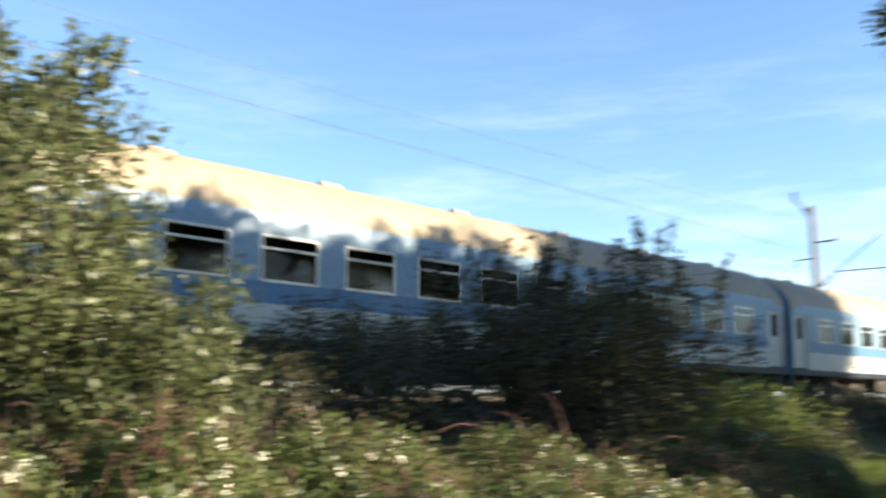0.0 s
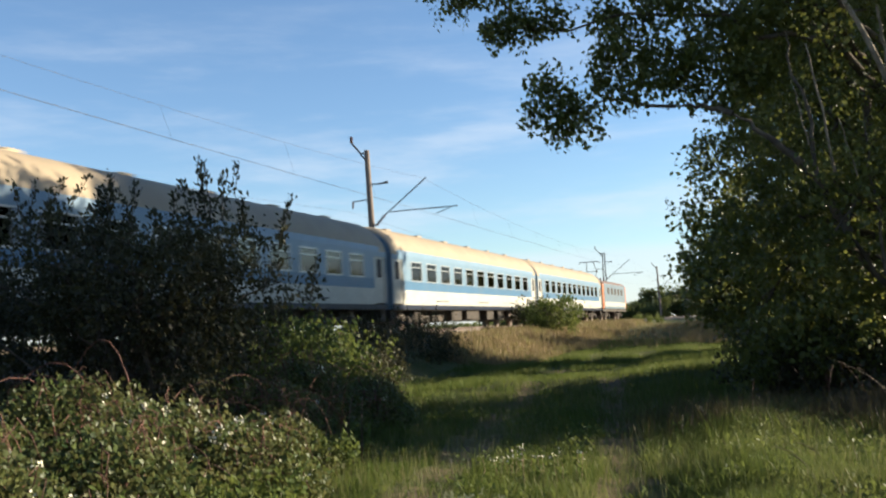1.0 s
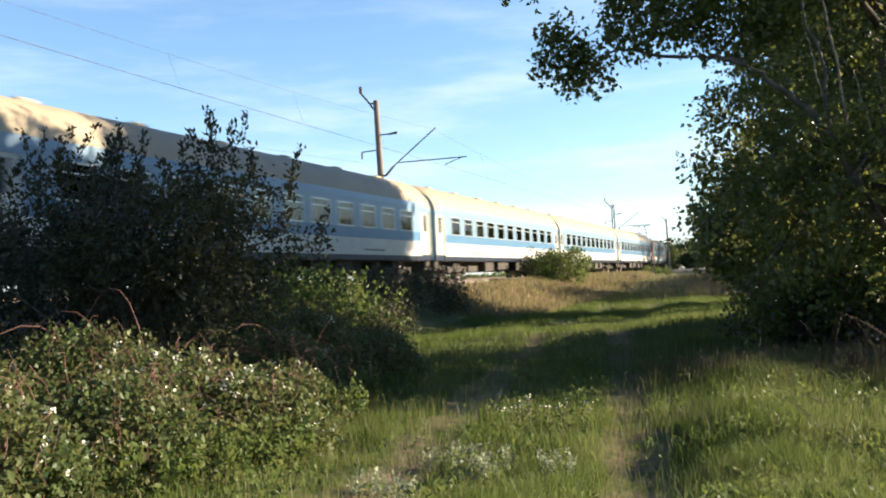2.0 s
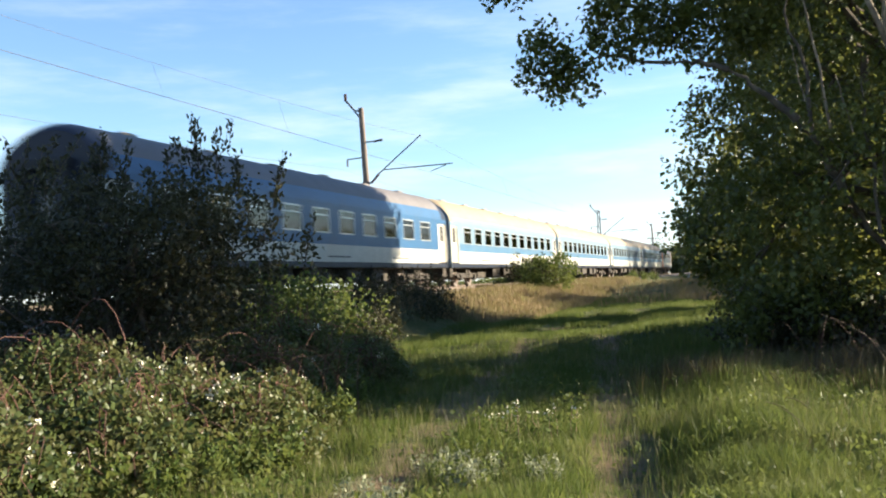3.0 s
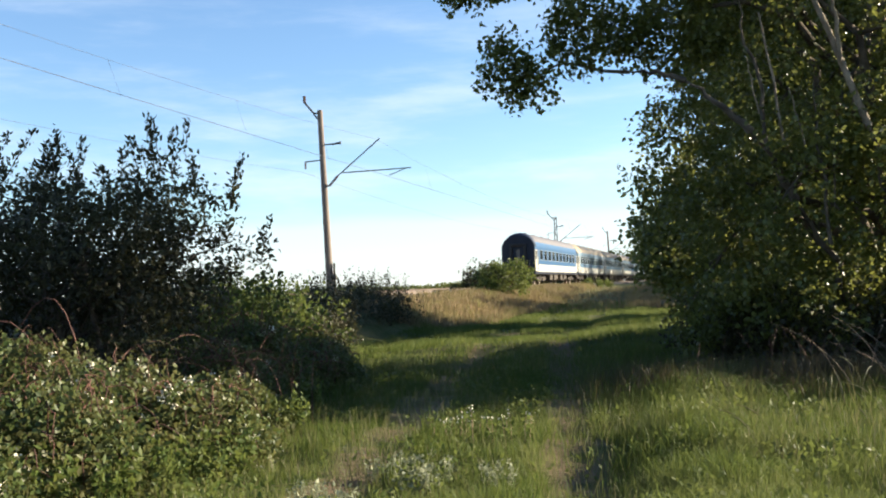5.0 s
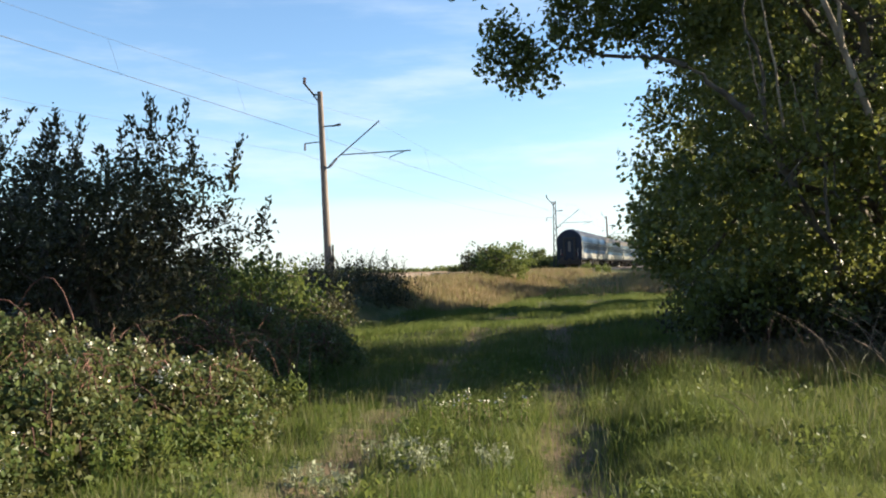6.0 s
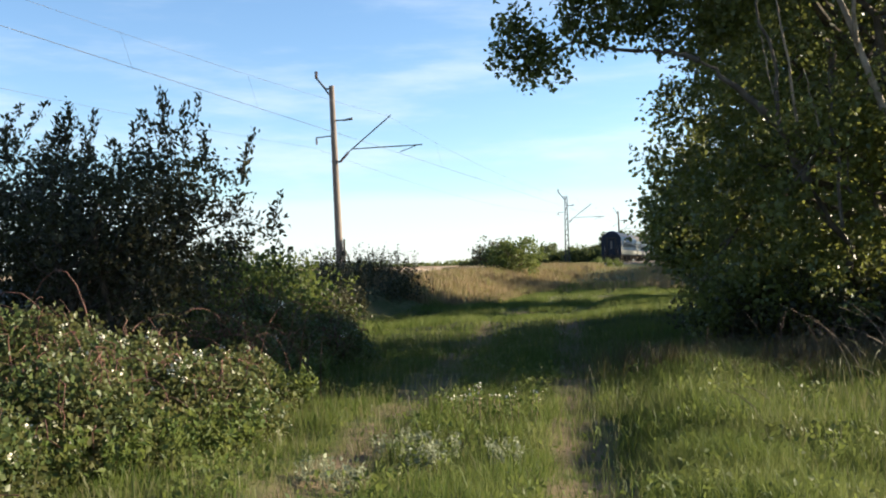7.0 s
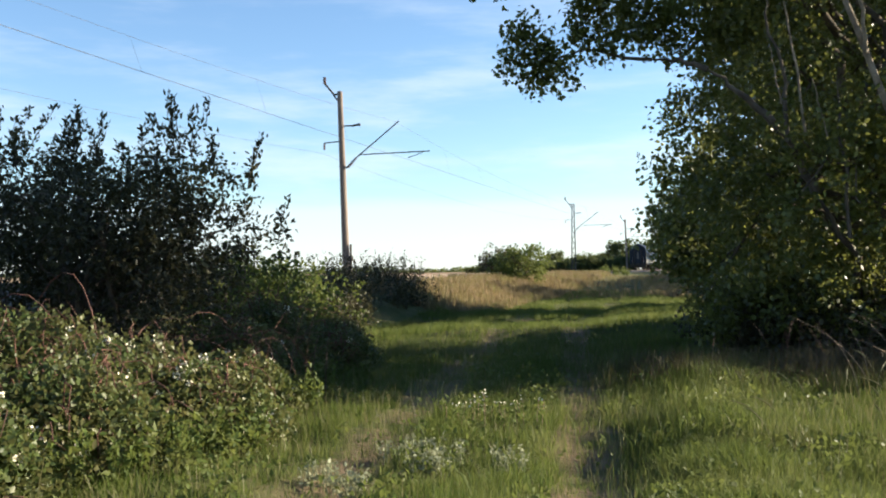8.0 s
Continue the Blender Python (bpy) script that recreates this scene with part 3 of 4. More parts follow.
def part_frame(c, s, y, ww, z0, z1):
    """A coach window: frame, top light bar, pane."""
    x = HALF * s
    bm = bmesh.new()
    t = 0.045
    a, b = min(x - 0.03 * s, x + 0.012 * s), max(x - 0.03 * s, x + 0.012 * s)
    for lo, hi in (((y - ww / 2, z0), (y + ww / 2, z0 + t)), ((y - ww / 2, z1 - t), (y + ww / 2, z1)),
                   ((y - ww / 2, z0 + t), (y - ww / 2 + t, z1 - t)), ((y + ww / 2 - t, z0 + t), (y + ww / 2, z1 - t)),
                   ((y - ww / 2 + t, z0 + 0.60), (y + ww / 2 - t, z0 + 0.64))):
        box(bm, (a, lo[0], lo[1]), (b, hi[0], hi[1]))
    f = part("window", bm, M_ALU, c)
    p = part("pane", box(bmesh.new(), (min(x - 0.022 * s, x - 0.014 * s), y - ww / 2 + t, z0 + t), (max(x - 0.022 * s, x - 0.014 * s), y + ww / 2 - t, z1 - t)), M_PANE, f)
    p.visible_shadow = False


def bogies(c, places, axle=1.25):
    for y in places:
        bm = bmesh.new()
        for s in (-1, 1):
            box(bm, (min(0.95 * s, 1.1 * s), y - 1.75, 0.42), (max(0.95 * s, 1.1 * s), y + 1.75, 0.68), 0.03)
            for q in (-axle, axle):
                box(bm, (min(1.0 * s, 1.2 * s), y + q - 0.17, 0.3), (max(1.0 * s, 1.2 * s), y + q + 0.17, 0.62), 0.03)
            rod(bm, (1.05 * s, y - 0.25, 0.5), (1.05 * s, y - 0.25, 0.95), 0.12, None, 8)
            rod(bm, (1.05 * s, y + 0.25, 0.5), (1.05 * s, y + 0.25, 0.95), 0.12, None, 8)
        box(bm, (-1.1, y - 0.3, 0.5), (1.1, y + 0.3, 0.92), 0.03)
        b = part("bogie", bm, M_UNDER, c)
        for q in (-axle, axle):
            bm = bmesh.new()
            for s in (-1, 1):
                rod(bm, (0.70 * s, y + q, 0.46), (0.84 * s, y + q, 0.46), 0.46, None, 24)
                rod(bm, (0.66 * s, y + q, 0.46), (0.70 * s, y + q, 0.46), 0.49, None, 24)
            rod(bm, (-0.66, y + q, 0.46), (0.66, y + q, 0.46), 0.08)
            part("wheelset", bm, M_STEEL, b)


def locomotive():
    L = 15.7
    c = empty("electric_locomotive", label="boxy electric locomotive with orange ends and brown roof", category="locomotive")
    part("body", box(bmesh.new(), (-1.45, 0.9, 1.1), (1.45, L - 0.9, 3.5), 0.06), M_LOCOGREY, c)
    for y0, y1 in ((0.15, 0.95), (L - 0.95, L - 0.15)):
        part("cab", box(bmesh.new(), (-1.43, y0, 1.1), (1.43, y1, 3.5), 0.16), M_ORANGE, c, "orange-red cab end")
        y = y0 if y0 < 5 else y1
        s = -1 if y0 < 5 else 1
        for x in (-0.68, 0.68):
            part("windscreen", box(bmesh.new(), (x - 0.55, min(y - 0.02, y + 0.02), 2.45), (x + 0.55, max(y - 0.02, y + 0.02), 3.2), 0.01), M_PANE, c)
            part("headlight", rod(bmesh.new(), (x * 1.3, y, 1.5), (x * 1.3, y + 0.06 * s, 1.5), 0.12, None, 12), M_ALU, c)
            part("buffer", rod(bmesh.new(), (x * 1.29, y, 1.06), (x * 1.29, y + 0.42 * s, 1.06), 0.2, None, 12), M_UNDER, c)
    for s in (-1, 1):
        part("stripe", box(bmesh.new(), (min(1.45 * s, 1.462 * s), 1.0, 1.35), (max(1.45 * s, 1.462 * s), L - 1.0, 1.75)), M_WHITE, c)
        for k in range(5):
            y = 3.4 + 2.2 * k
            part("grille", box(bmesh.new(), (min(1.45 * s, 1.47 * s), y - 0.6, 2.5), (max(1.45 * s, 1.47 * s), y + 0.6, 3.1)), M_UNDER, c)
    vault("roof", hoop(3.48, 3.95, 12, 1.44), [(0.3, 0.6), (1.1, 1.0), (L - 1.1, 1.0), (L - 0.3, 0.6)], M_LOCOROOF, c, 3.48)
    part("underframe", box(bmesh.new(), (-1.35, 0.2, 0.85), (1.35, L - 0.2, 1.12)), M_UNDER, c)
    bogies(c, (3.6, L - 3.6), 1.15)
    # raised pantograph over the rear cab
    bm = bmesh.new()
    for s in (-1, 1):
        rod(bm, (0.45 * s, 1.9, 4.05), (0.5 * s, 3.4, 4.75), 0.035)
        rod(bm, (0.5 * s, 3.4, 4.75), (0.3 * s, 2.2, 5.6), 0.03)
    rod(bm, (-0.5, 3.4, 4.75), (0.5, 3.4, 4.75), 0.03)
    rod(bm, (-0.85, 2.2, 5.62), (0.85, 2.2, 5.62), 0.04)
    rod(bm, (-0.85, 2.2, 5.62), (-1.0, 2.2, 5.45), 0.03)
    rod(bm, (0.85, 2.2, 5.62), (1.0, 2.2, 5.45), 0.03)
    box(bm, (-0.6, 1.6, 3.9), (0.6, 3.8, 4.02), 0.02)
    part("pantograph", bm, M_GALV, c)
    for y in (6.0, 8.2, 10.4):
        bm = bmesh.new()
        for k in range(4):
            rod(bm, (0, y, 3.9 + 0.1 * k), (0, y, 3.98 + 0.1 * k), 0.1, 0.06, 8)
        part("roof_insulator", bm, M_PORCELAIN, c)
    return c


last = coach(M_BLUE, M_BLUE, M_BLUE, M_GREYROOF, 2, M_WHITE, 10, 2.22, "deep blue passenger coach with white stripe and grey roof")
pale = coach(M_PALEBLUE, M_PALEBLUE, M_MIDBLUE, M_CREAMROOF, 1, M_WHITE, 11, 2.03, "pale blue and white passenger coach with a beige roof")
TRAIN = [(last, 0.0), (pale, COACH_PITCH)]
for k in (2, 3, 4):
    TRAIN.append((copy_thing(pale, Matrix.Identity(4)), COACH_PITCH * k))
TRAIN.append((locomotive(), COACH_PITCH * 5 + 0.2))


# ---------------------------------------------------------------- trees and bushes
def crown(centre, radii, clumps, per, size, spread, rng, hollow=0.45):
    """Places of leaves: clumps inside an ellipsoid, denser to its skin. Returns leaves and clump middles."""
    d = unit(clumps, rng)
    r = rng.uniform(hollow ** 3, 1, clumps) ** (1 / 3)
    r *= 1 + 0.16 * np.sin(5 * d[:, 0] + 2) * np.sin(4 * d[:, 2] + 1) + 0.08 * rng.normal(size=clumps)
    mid = np.asarray(centre) + d * r[:, None] * np.asarray(radii)
    at = np.repeat(mid, per, 0) + np.clip(rng.normal(size=(clumps * per, 3)), -1.5, 1.5) * np.repeat(rng.uniform(0.5, 1.3, clumps), per)[:, None] * spread
    return at, mid


def limb(p, q, r0, r1, rng, n=7, wob=0.12):
    p, q = np.asarray(p, float), np.asarray(q, float)
    f = np.linspace(0, 1, n)[:, None]
    length = np.linalg.norm(q - p)
    pts = p + (q - p) * f + rng.normal(size=(n, 3)) * wob * length * 0.25 * np.sin(np.pi * f)
    pts[:, 2] += np.sin(np.pi * f[:, 0]) * length * 0.06
    return pts, r0 + (r1 - r0) * f[:, 0]


def tree(name, foot, height, blobs, size, mat, seed, label, category="tree", trunk_r=0.22, per=42, spread=0.22, bark=None, boughs=(), stems=1, shoots=0, pale=(), limbs=26, group="", wide=0.7):
    """A tree or shrub: stems, limbs that run to the crown, and leaves in clumps. blobs: middle, radii, clumps."""
    rng = np.random.default_rng(seed)
    foot = np.array([foot[0], foot[1], float(ground_z(foot[0], foot[1])) - 0.1])
    t = empty(name, Matrix.Translation(foot), label=label, category=category, group=group)
    leaves, mids, upright = [], [], []
    for c, r, k in blobs:
        at, mid = crown(np.asarray(c) - foot, r, k, per, size, spread, rng)
        leaves.append(at)
        mids.append(mid)
    goals = np.concatenate([m for m in mids if len(m) >= min(60, max(len(k) for k in mids))])
    mids = np.concatenate(mids)
    wood, tops = [], []
    for s in range(stems):
        a = rng.uniform(0, 6.28)
        off = 0 if stems == 1 else 0.35
        base = np.array([off * math.cos(a), off * math.sin(a), 0])
        top = base + np.array([rng.normal() * 0.06 * height, rng.normal() * 0.06 * height, height * rng.uniform(0.72, 0.85)])
        tops.append(limb(base, top, trunk_r, trunk_r * 0.18, rng, 12, 0.08))
        wood.append(tops[-1])
    for s in range(limbs):
        pts, rad = tops[s % stems]
        k = rng.integers(2, 10)
        goal = goals[rng.integers(len(goals))]
        r0 = rad[k] * 0.55
        arm = limb(pts[k], goal, r0, max(0.006, r0 * 0.15), rng)
        wood.append(arm)
        for q in range(4):
            m0 = arm[0][rng.integers(3, 7)]
            near = mids[np.argsort(np.linalg.norm(mids - m0, axis=1))[rng.integers(0, 10)]]
            wood.append(limb(m0, near, max(0.006, r0 * 0.3), 0.004, rng, 5))
    for b in boughs:
        wood.append(limb(np.asarray(b[0]) - foot, np.asarray(b[1]) - foot, b[2], b[2] * 0.25, rng, 9, 0.1))
    if shoots:
        # upright shoots that stand out over the crown, leaves all along them
        for k in range(shoots):
            x0 = mids[:, 0].min() + (mids[:, 0].max() - mids[:, 0].min()) * (k + rng.uniform()) / shoots
            close = mids[np.abs(mids[:, 0] - x0) < 0.3]
            p = close[np.argsort(-close[:, 2])[rng.integers(0, min(3, len(close)))]] - [0, 0, 0.12] if len(close) else mids[k]
            q = p + np.array([rng.normal() * 0.16, rng.normal() * 0.16, rng.uniform(0.35, 0.8)])
            pts, rad = limb(p, q, 0.008, 0.003, rng, 6)
            wood.append((pts, rad))
            f = rng.uniform(0.1, 1.02, 44) ** 0.8
            upright.append(p + (q - p) * f[:, None] + np.clip(rng.normal(size=(44, 3)), -1.4, 1.4) * 0.035)
    V, Q = tube_arrays(wood, 7)
    array_mesh("trunk", V, Q, bark or M_BARK, t, smooth=True)
    # upper limbs: sunlight is put into a lighter bark colour
    for p, q, r in pale:
        V, Q = tube_arrays([limb(np.asarray(p) - foot, np.asarray(q) - foot, r, r * 0.55, rng, 8, 0.045)], 8)
        array_mesh("limb", V, Q, M_SUNLITBARK, t, smooth=True)["label"] = "limb in a lighter bark colour for sunlight"
    at = np.concatenate(leaves)
    V, F = leaf_arrays(at, size, rng, wide)
    if upright:
        W, G = leaf_arrays(np.concatenate(upright), size, rng, wide, -1.1)
        V, F = np.concatenate([V, W]), np.concatenate([F, G + len(V)])
    array_mesh("crown", V, None, mat, t, F)
    return t


# the big poplar at the side of the track, with boughs hanging over it
tree("poplar_tree", (3.6, 18.4), 10.5,
     [((2.8, 17.3, 6.8), (3.2, 3.0, 3.2), 440), ((1.85, 17.5, 2.7), (2.4, 3.1, 2.2), 470), ((1.6, 17.2, 1.0), (2.3, 2.4, 0.9), 160), ((0.5, 16.6, 6.2), (1.2, 1.3, 1.2), 90),
      ((-0.5, 17.3, 3.3), (0.95, 1.1, 1.5), 46), ((-3.22, 15.0, 4.78), (0.14, 0.25, 0.08), 4), ((-2.98, 15.0, 5.12), (0.16, 0.25, 0.08), 5), ((-2.8, 15.1, 4.62), (0.16, 0.25, 0.10), 5), ((-2.6, 15.0, 4.95), (0.14, 0.2, 0.08), 4), ((-2.42, 15.1, 4.72), (0.10, 0.2, 0.08), 3), ((-3.12, 15.1, 5.38), (0.12, 0.2, 0.06), 3), ((-2.2, 15.0, 5.2), (0.3, 0.3, 0.08), 6), ((-1.75, 15.0, 5.0), (0.3, 0.3, 0.08), 4), ((-1.9, 15.0, 5.6), (0.5, 0.5, 0.2), 10),
      ((-1.3, 15.2, 5.4), (0.5, 0.6, 0.4), 22), ((-3.3, 15.1, 6.3), (0.7, 0.5, 0.22), 20), ((-1.5, 15.3, 6.35), (1.1, 0.7, 0.38), 34), ((-0.4, 15.8, 5.5), (0.7, 0.7, 0.7), 40), ((-4.3, 15.2, 7.2), (0.7, 0.6, 0.5), 34), ((-2.8, 15.2, 7.3), (1.1, 0.6, 0.4), 36), ((-1.2, 15.4, 7.3), (1.2, 0.8, 0.5), 60),
      ((5.2, 18.9, 6.0), (2.0, 2.0, 2.0), 60), ((2.8, 15.6, 3.4), (1.1, 1.1, 1.2), 70)],
     0.092, M_POPLAR, 11, "large leafy poplar with dark green crown beside the grass track", trunk_r=0.30, per=58, spread=0.17,
     boughs=[((-0.3, 14.9, 4.5), (-1.1, 15.0, 4.72), 0.05), ((-1.1, 15.0, 4.72), (-2.75, 15.0, 4.8), 0.032), ((1.2, 16.0, 5.6), (-3.2, 15.1, 6.2), 0.05), ((-3.2, 15.1, 6.2), (-4.6, 15.2, 7.3), 0.03), ((2.5, 17.5, 2.0), (0.6, 16.2, 6.8), 0.10),
             ((0.6, 15.1, 3.7), (-0.3, 14.9, 4.5), 0.065), ((1.2, 15.6, 2.7), (0.6, 15.1, 3.7), 0.075), ((2.2, 16.2, 0.6), (1.2, 15.6, 2.7), 0.09), ((0.8, 15.0, 3.4), (0.5, 14.8, 5.6), 0.04),
             ((2.8, 15.4, 0.6), (2.2, 15.1, 3.65), 0.10), ((1.6, 15.0, 2.0), (1.45, 14.8, 4.2), 0.03)],
     pale=[((2.2, 15.1, 3.65), (1.0, 14.7, 6.5), 0.052), ((1.84, 14.95, 4.6), (1.70, 14.5, 5.7), 0.034),
           ((1.02, 14.8, 3.5), (0.75, 14.5, 5.3), 0.022), ((0.7, 14.7, 3.9), (0.55, 14.5, 4.7), 0.012), ((1.3, 14.7, 3.4), (1.1, 14.5, 4.2), 0.012)])
tree("poplar_tree", (2.6, 38.0), 13.8,
     [((2.6, 38.0, 8.8), (3.9, 5.0, 4.8), 950), ((0.8, 38.0, 3.2), (3.6, 4.2, 2.8), 620), ((-1.7, 38.0, 3.2), (1.1, 1.5, 1.7), 100)],
     0.20, M_POPLAR, 12, "tall dark poplar further along the track", trunk_r=0.32, per=38, spread=0.3)
tree("poplar_tree", (4.4, 23.2), 4.4, [((4.4, 23.2, 2.2), (2.4, 3.1, 2.4), 560)], 0.18, M_POPLAR, 131, "low bushy poplar beside the taller ones", trunk_r=0.12, per=34, spread=0.22, limbs=14)
# more of the row behind the first, with high crowns that shade the railway
for k, (x, y, low, top) in enumerate([(5.2, 18.6, 8.0, 12.35), (5.2, 26.4, 8.0, 12.6), (5.0, 34.2, 7.4, 14.6), (5.0, 43.6, 8.6, 15.0)]):
    tree("poplar_tree", (x, y), top, [((x, y + e, 0.5 * (top + low) - 0.2 * abs(e)), (2.2, 2.3, 0.5 * (top - low)), 380) for e in (-2.7, 0.0, 2.7)],
         0.24, M_POPLAR, 90 + k, "tall poplar with a high crown, in a row", trunk_r=0.25, per=34, spread=0.28, limbs=14, group="row of tall poplars")
for k, (x, y, h) in enumerate([(4.0, 58, 6.4), (4.5, 69, 6.0), (5.0, 81, 6.6), (5.5, 95, 6.2), (6.0, 112, 6.8), (6.0, 136, 16.0), (6.5, 158, 17.5), (7.0, 182, 18.0), (7.0, 208, 18.5), (7.0, 234, 18.5)]):
    tree("poplar_tree", (x, y), h, [((x, y, h * 0.52), (3.4, 6.4 + (0.04 if h < 10 else 0.065) * y, h * 0.5), 260 if h < 10 else 820)],
         0.36, M_POPLAR, 110 + k, "young dark poplar in a row along the track", trunk_r=0.14, per=26, spread=0.42, limbs=12, group="row of young poplars")
tree("poplar_tree", (7.2, 17.9), 3.1, [((7.2, 17.9, 1.4), (2.6, 3.4, 1.5), 380)], 0.18, M_POPLAR, 130, "low bushy poplar beside the taller ones", trunk_r=0.12, per=34, spread=0.22, limbs=14)
# dark shrub left of the track
tree("dark_shrub", (-8.0, 11.2), 3.6,
     [((-7.5, 11.2, 2.1), (1.75, 1.4, 1.2), 250), ((-9.6, 11.5, 2.1), (1.5, 1.4, 1.35), 170), ((-6.95, 11.0, 2.35), (0.7, 0.8, 0.75), 66), ((-8.7, 11.3, 2.5), (0.8, 0.8, 0.95), 60)],
     0.08, M_DARKLEAF, 13, "tall dark-leaved shrub beside the railway", "shrub", 0.05, 40, 0.14, stems=6, limbs=44, wide=0.5, shoots=34)
tree("green_shrub", (-7.7, 3.7), 4.6,
     [((-7.6, 3.25, 2.9), (1.0, 1.0, 1.3), 270), ((-7.5, 4.1, 1.6), (1.2, 1.05, 1.2), 290)],
     0.068, M_OLIVE, 14, "sunlit olive-green shrub among brambles", "shrub", 0.05, 52, 0.15, stems=5, limbs=34, shoots=20)


# the last two bushes stand out of view, added to shade the verge
UNDER = [(0.2, 18.6, 1.1, 1.3), (0.9, 16.9, 1.1, 1.2), (1.9, 16.0, 1.1, 1.1), (2.9, 15.4, 1.0, 1.2), (3.9, 15.0, 1.1, 1.8), (5.0, 15.7, 1.2, 2.3)]


def scrub(foot, r, high, size, mat, seed, label, name="scrub_bush", per=30, clumps=90, spread=0.16):
    z = float(ground_z(foot[0], foot[1]))
    return tree(name, foot, high, [((foot[0], foot[1], z + high * 0.5), (r, r, high * 0.52), clumps)], size, mat, seed, label, "bush",
                0.03, per, spread, stems=4, limbs=16, group="scrub beside the track")


for k, (x, y, r, h, mat) in enumerate([(-7.5, 14.2, 1.0, 2.0, M_FRESH), (-7.3, 15.0, 0.95, 1.7, M_FRESH), (-8.1, 16.6, 1.1, 1.75, M_FRESH), (-7.6, 17.4, 0.95, 1.4, M_FRESH), (-7.0, 16.3, 0.8, 1.0, M_DARKLEAF),
                                       (-9.3, 18.0, 1.1, 1.7, M_DARKLEAF), (-9.0, 20.3, 0.9, 1.4, M_DARKLEAF), (-9.6, 22.6, 0.9, 1.3, M_DARKLEAF), (-9.5, 14.0, 1.5, 2.2, M_DARKLEAF),
                                       (-9.6, 8.4, 1.4, 2.4, M_DARKLEAF), (-8.9, 6.6, 1.1, 2.3, M_DARKLEAF), (-11.0, 10.0, 1.3, 2.2, M_DARKLEAF), (-11.5, 7.0, 1.4, 2.2, M_DARKLEAF), (-9.9, 4.8, 1.2, 2.4, M_DARKLEAF), (-10.6, 3.0, 1.3, 2.4, M_DARKLEAF), (-12.3, 10.4, 1.1, 2.2, M_DARKLEAF), (-12.2, 12.5, 1.2, 2.2, M_DARKLEAF), (-12.0, 14.6, 1.2, 2.1, M_DARKLEAF), (-12.1, 16.8, 1.1, 1.8, M_DARKLEAF), (-12.1, 18.8, 1.0, 1.5, M_DARKLEAF), (-11.5, 20.5, 1.1, 1.4, M_DARKLEAF)]):
    scrub((x, y), r, h, 0.08, mat, 30 + k, "low leafy scrub bush beside the railway embankment", clumps=int(80 * r * r))
for k, (x, y, r, h) in enumerate(UNDER):
    scrub((x, y), r, h, 0.09, M_DARKLEAF, 150 + k, "dark undergrowth by the poplar, two bushes unseen and added for shade", name="undergrowth", clumps=int(85 * r * r))
scrub((-11.6, 55.0), 1.7, 1.95, 0.14, M_FRESH, 50, "round green bush on the dry embankment", per=30, clumps=130, spread=0.2)
scrub((-12.8, 56.5), 1.4, 1.9, 0.14, M_DARKLEAF, 51, "round green bush on the dry embankment", per=30, clumps=90, spread=0.25)


def far_tree(x, y, r, h, seed):
    z = float(ground_z(x, y))
    return tree("distant_tree", (x, y), h, [((x, y, z + h * 0.55), (r, r, h * 0.5), 150)], r * 0.12, M_FARLEAF, seed, "dark round tree beyond the railway", "tree", r * 0.05, 34, r * 0.13, limbs=10, group="trees beyond the railway")


for k, (x, y, r, h) in enumerate([(-55, 215, 2.6, 1.6), (-50, 206, 2.6, 1.9), (-45.5, 204, 2.6, 2.2), (-41, 202, 3.0, 2.5), (-37.5, 200, 3.0, 2.7), (-33, 205, 3.2, 3.2), (-29, 200, 3.0, 3.5), (-25, 205, 3.2, 3.7), (-21.5, 200, 2.6, 3.0),
                                  (-45.5, 262, 2.6, 5.8), (-39.5, 268, 2.0, 5.2), (-33, 262, 3.2, 5.2), (-28, 260, 4.4, 7.6), (-22.5, 268, 4.6, 8.2), (-19.5, 262, 3.0, 5.0), (-3, 280, 8, 12), (8, 260, 10, 14)]):
    far_tree(x, y, r, h, 70 + k)
q = np.random.default_rng(8)
at = np.stack([q.uniform(-900, -150, 9000), 900 + q.normal(size=9000) * 25, 0 * q.uniform(size=9000)], 1)
at[:, 2] = 0.5 + q.uniform(0, 1, 9000) * (3.6 + 1.6 * np.sin(at[:, 0] * 0.05) + 1.0 * np.sin(at[:, 0] * 0.17))
V, F = leaf_arrays(at, 2.4, q, 0.8)
tagged(array_mesh("distant_woods", V, None, M_FARLEAF, None, F), "thin line of distant woods beyond the field", "trees", kind="stuff")

# ---------------------------------------------------------------- brambles, grass
rng = np.random.default_rng(5)


def scatter(n, x0, x1, y0, y1):
    p = np.stack([rng.uniform(x0, x1, n), rng.uniform(y0, y1, n)], 1)
    return p


def on_ground(p, lift=0.0):
    return np.concatenate([p, (ground_z(p[:, 0], p[:, 1]) + lift)[:, None]], 1)


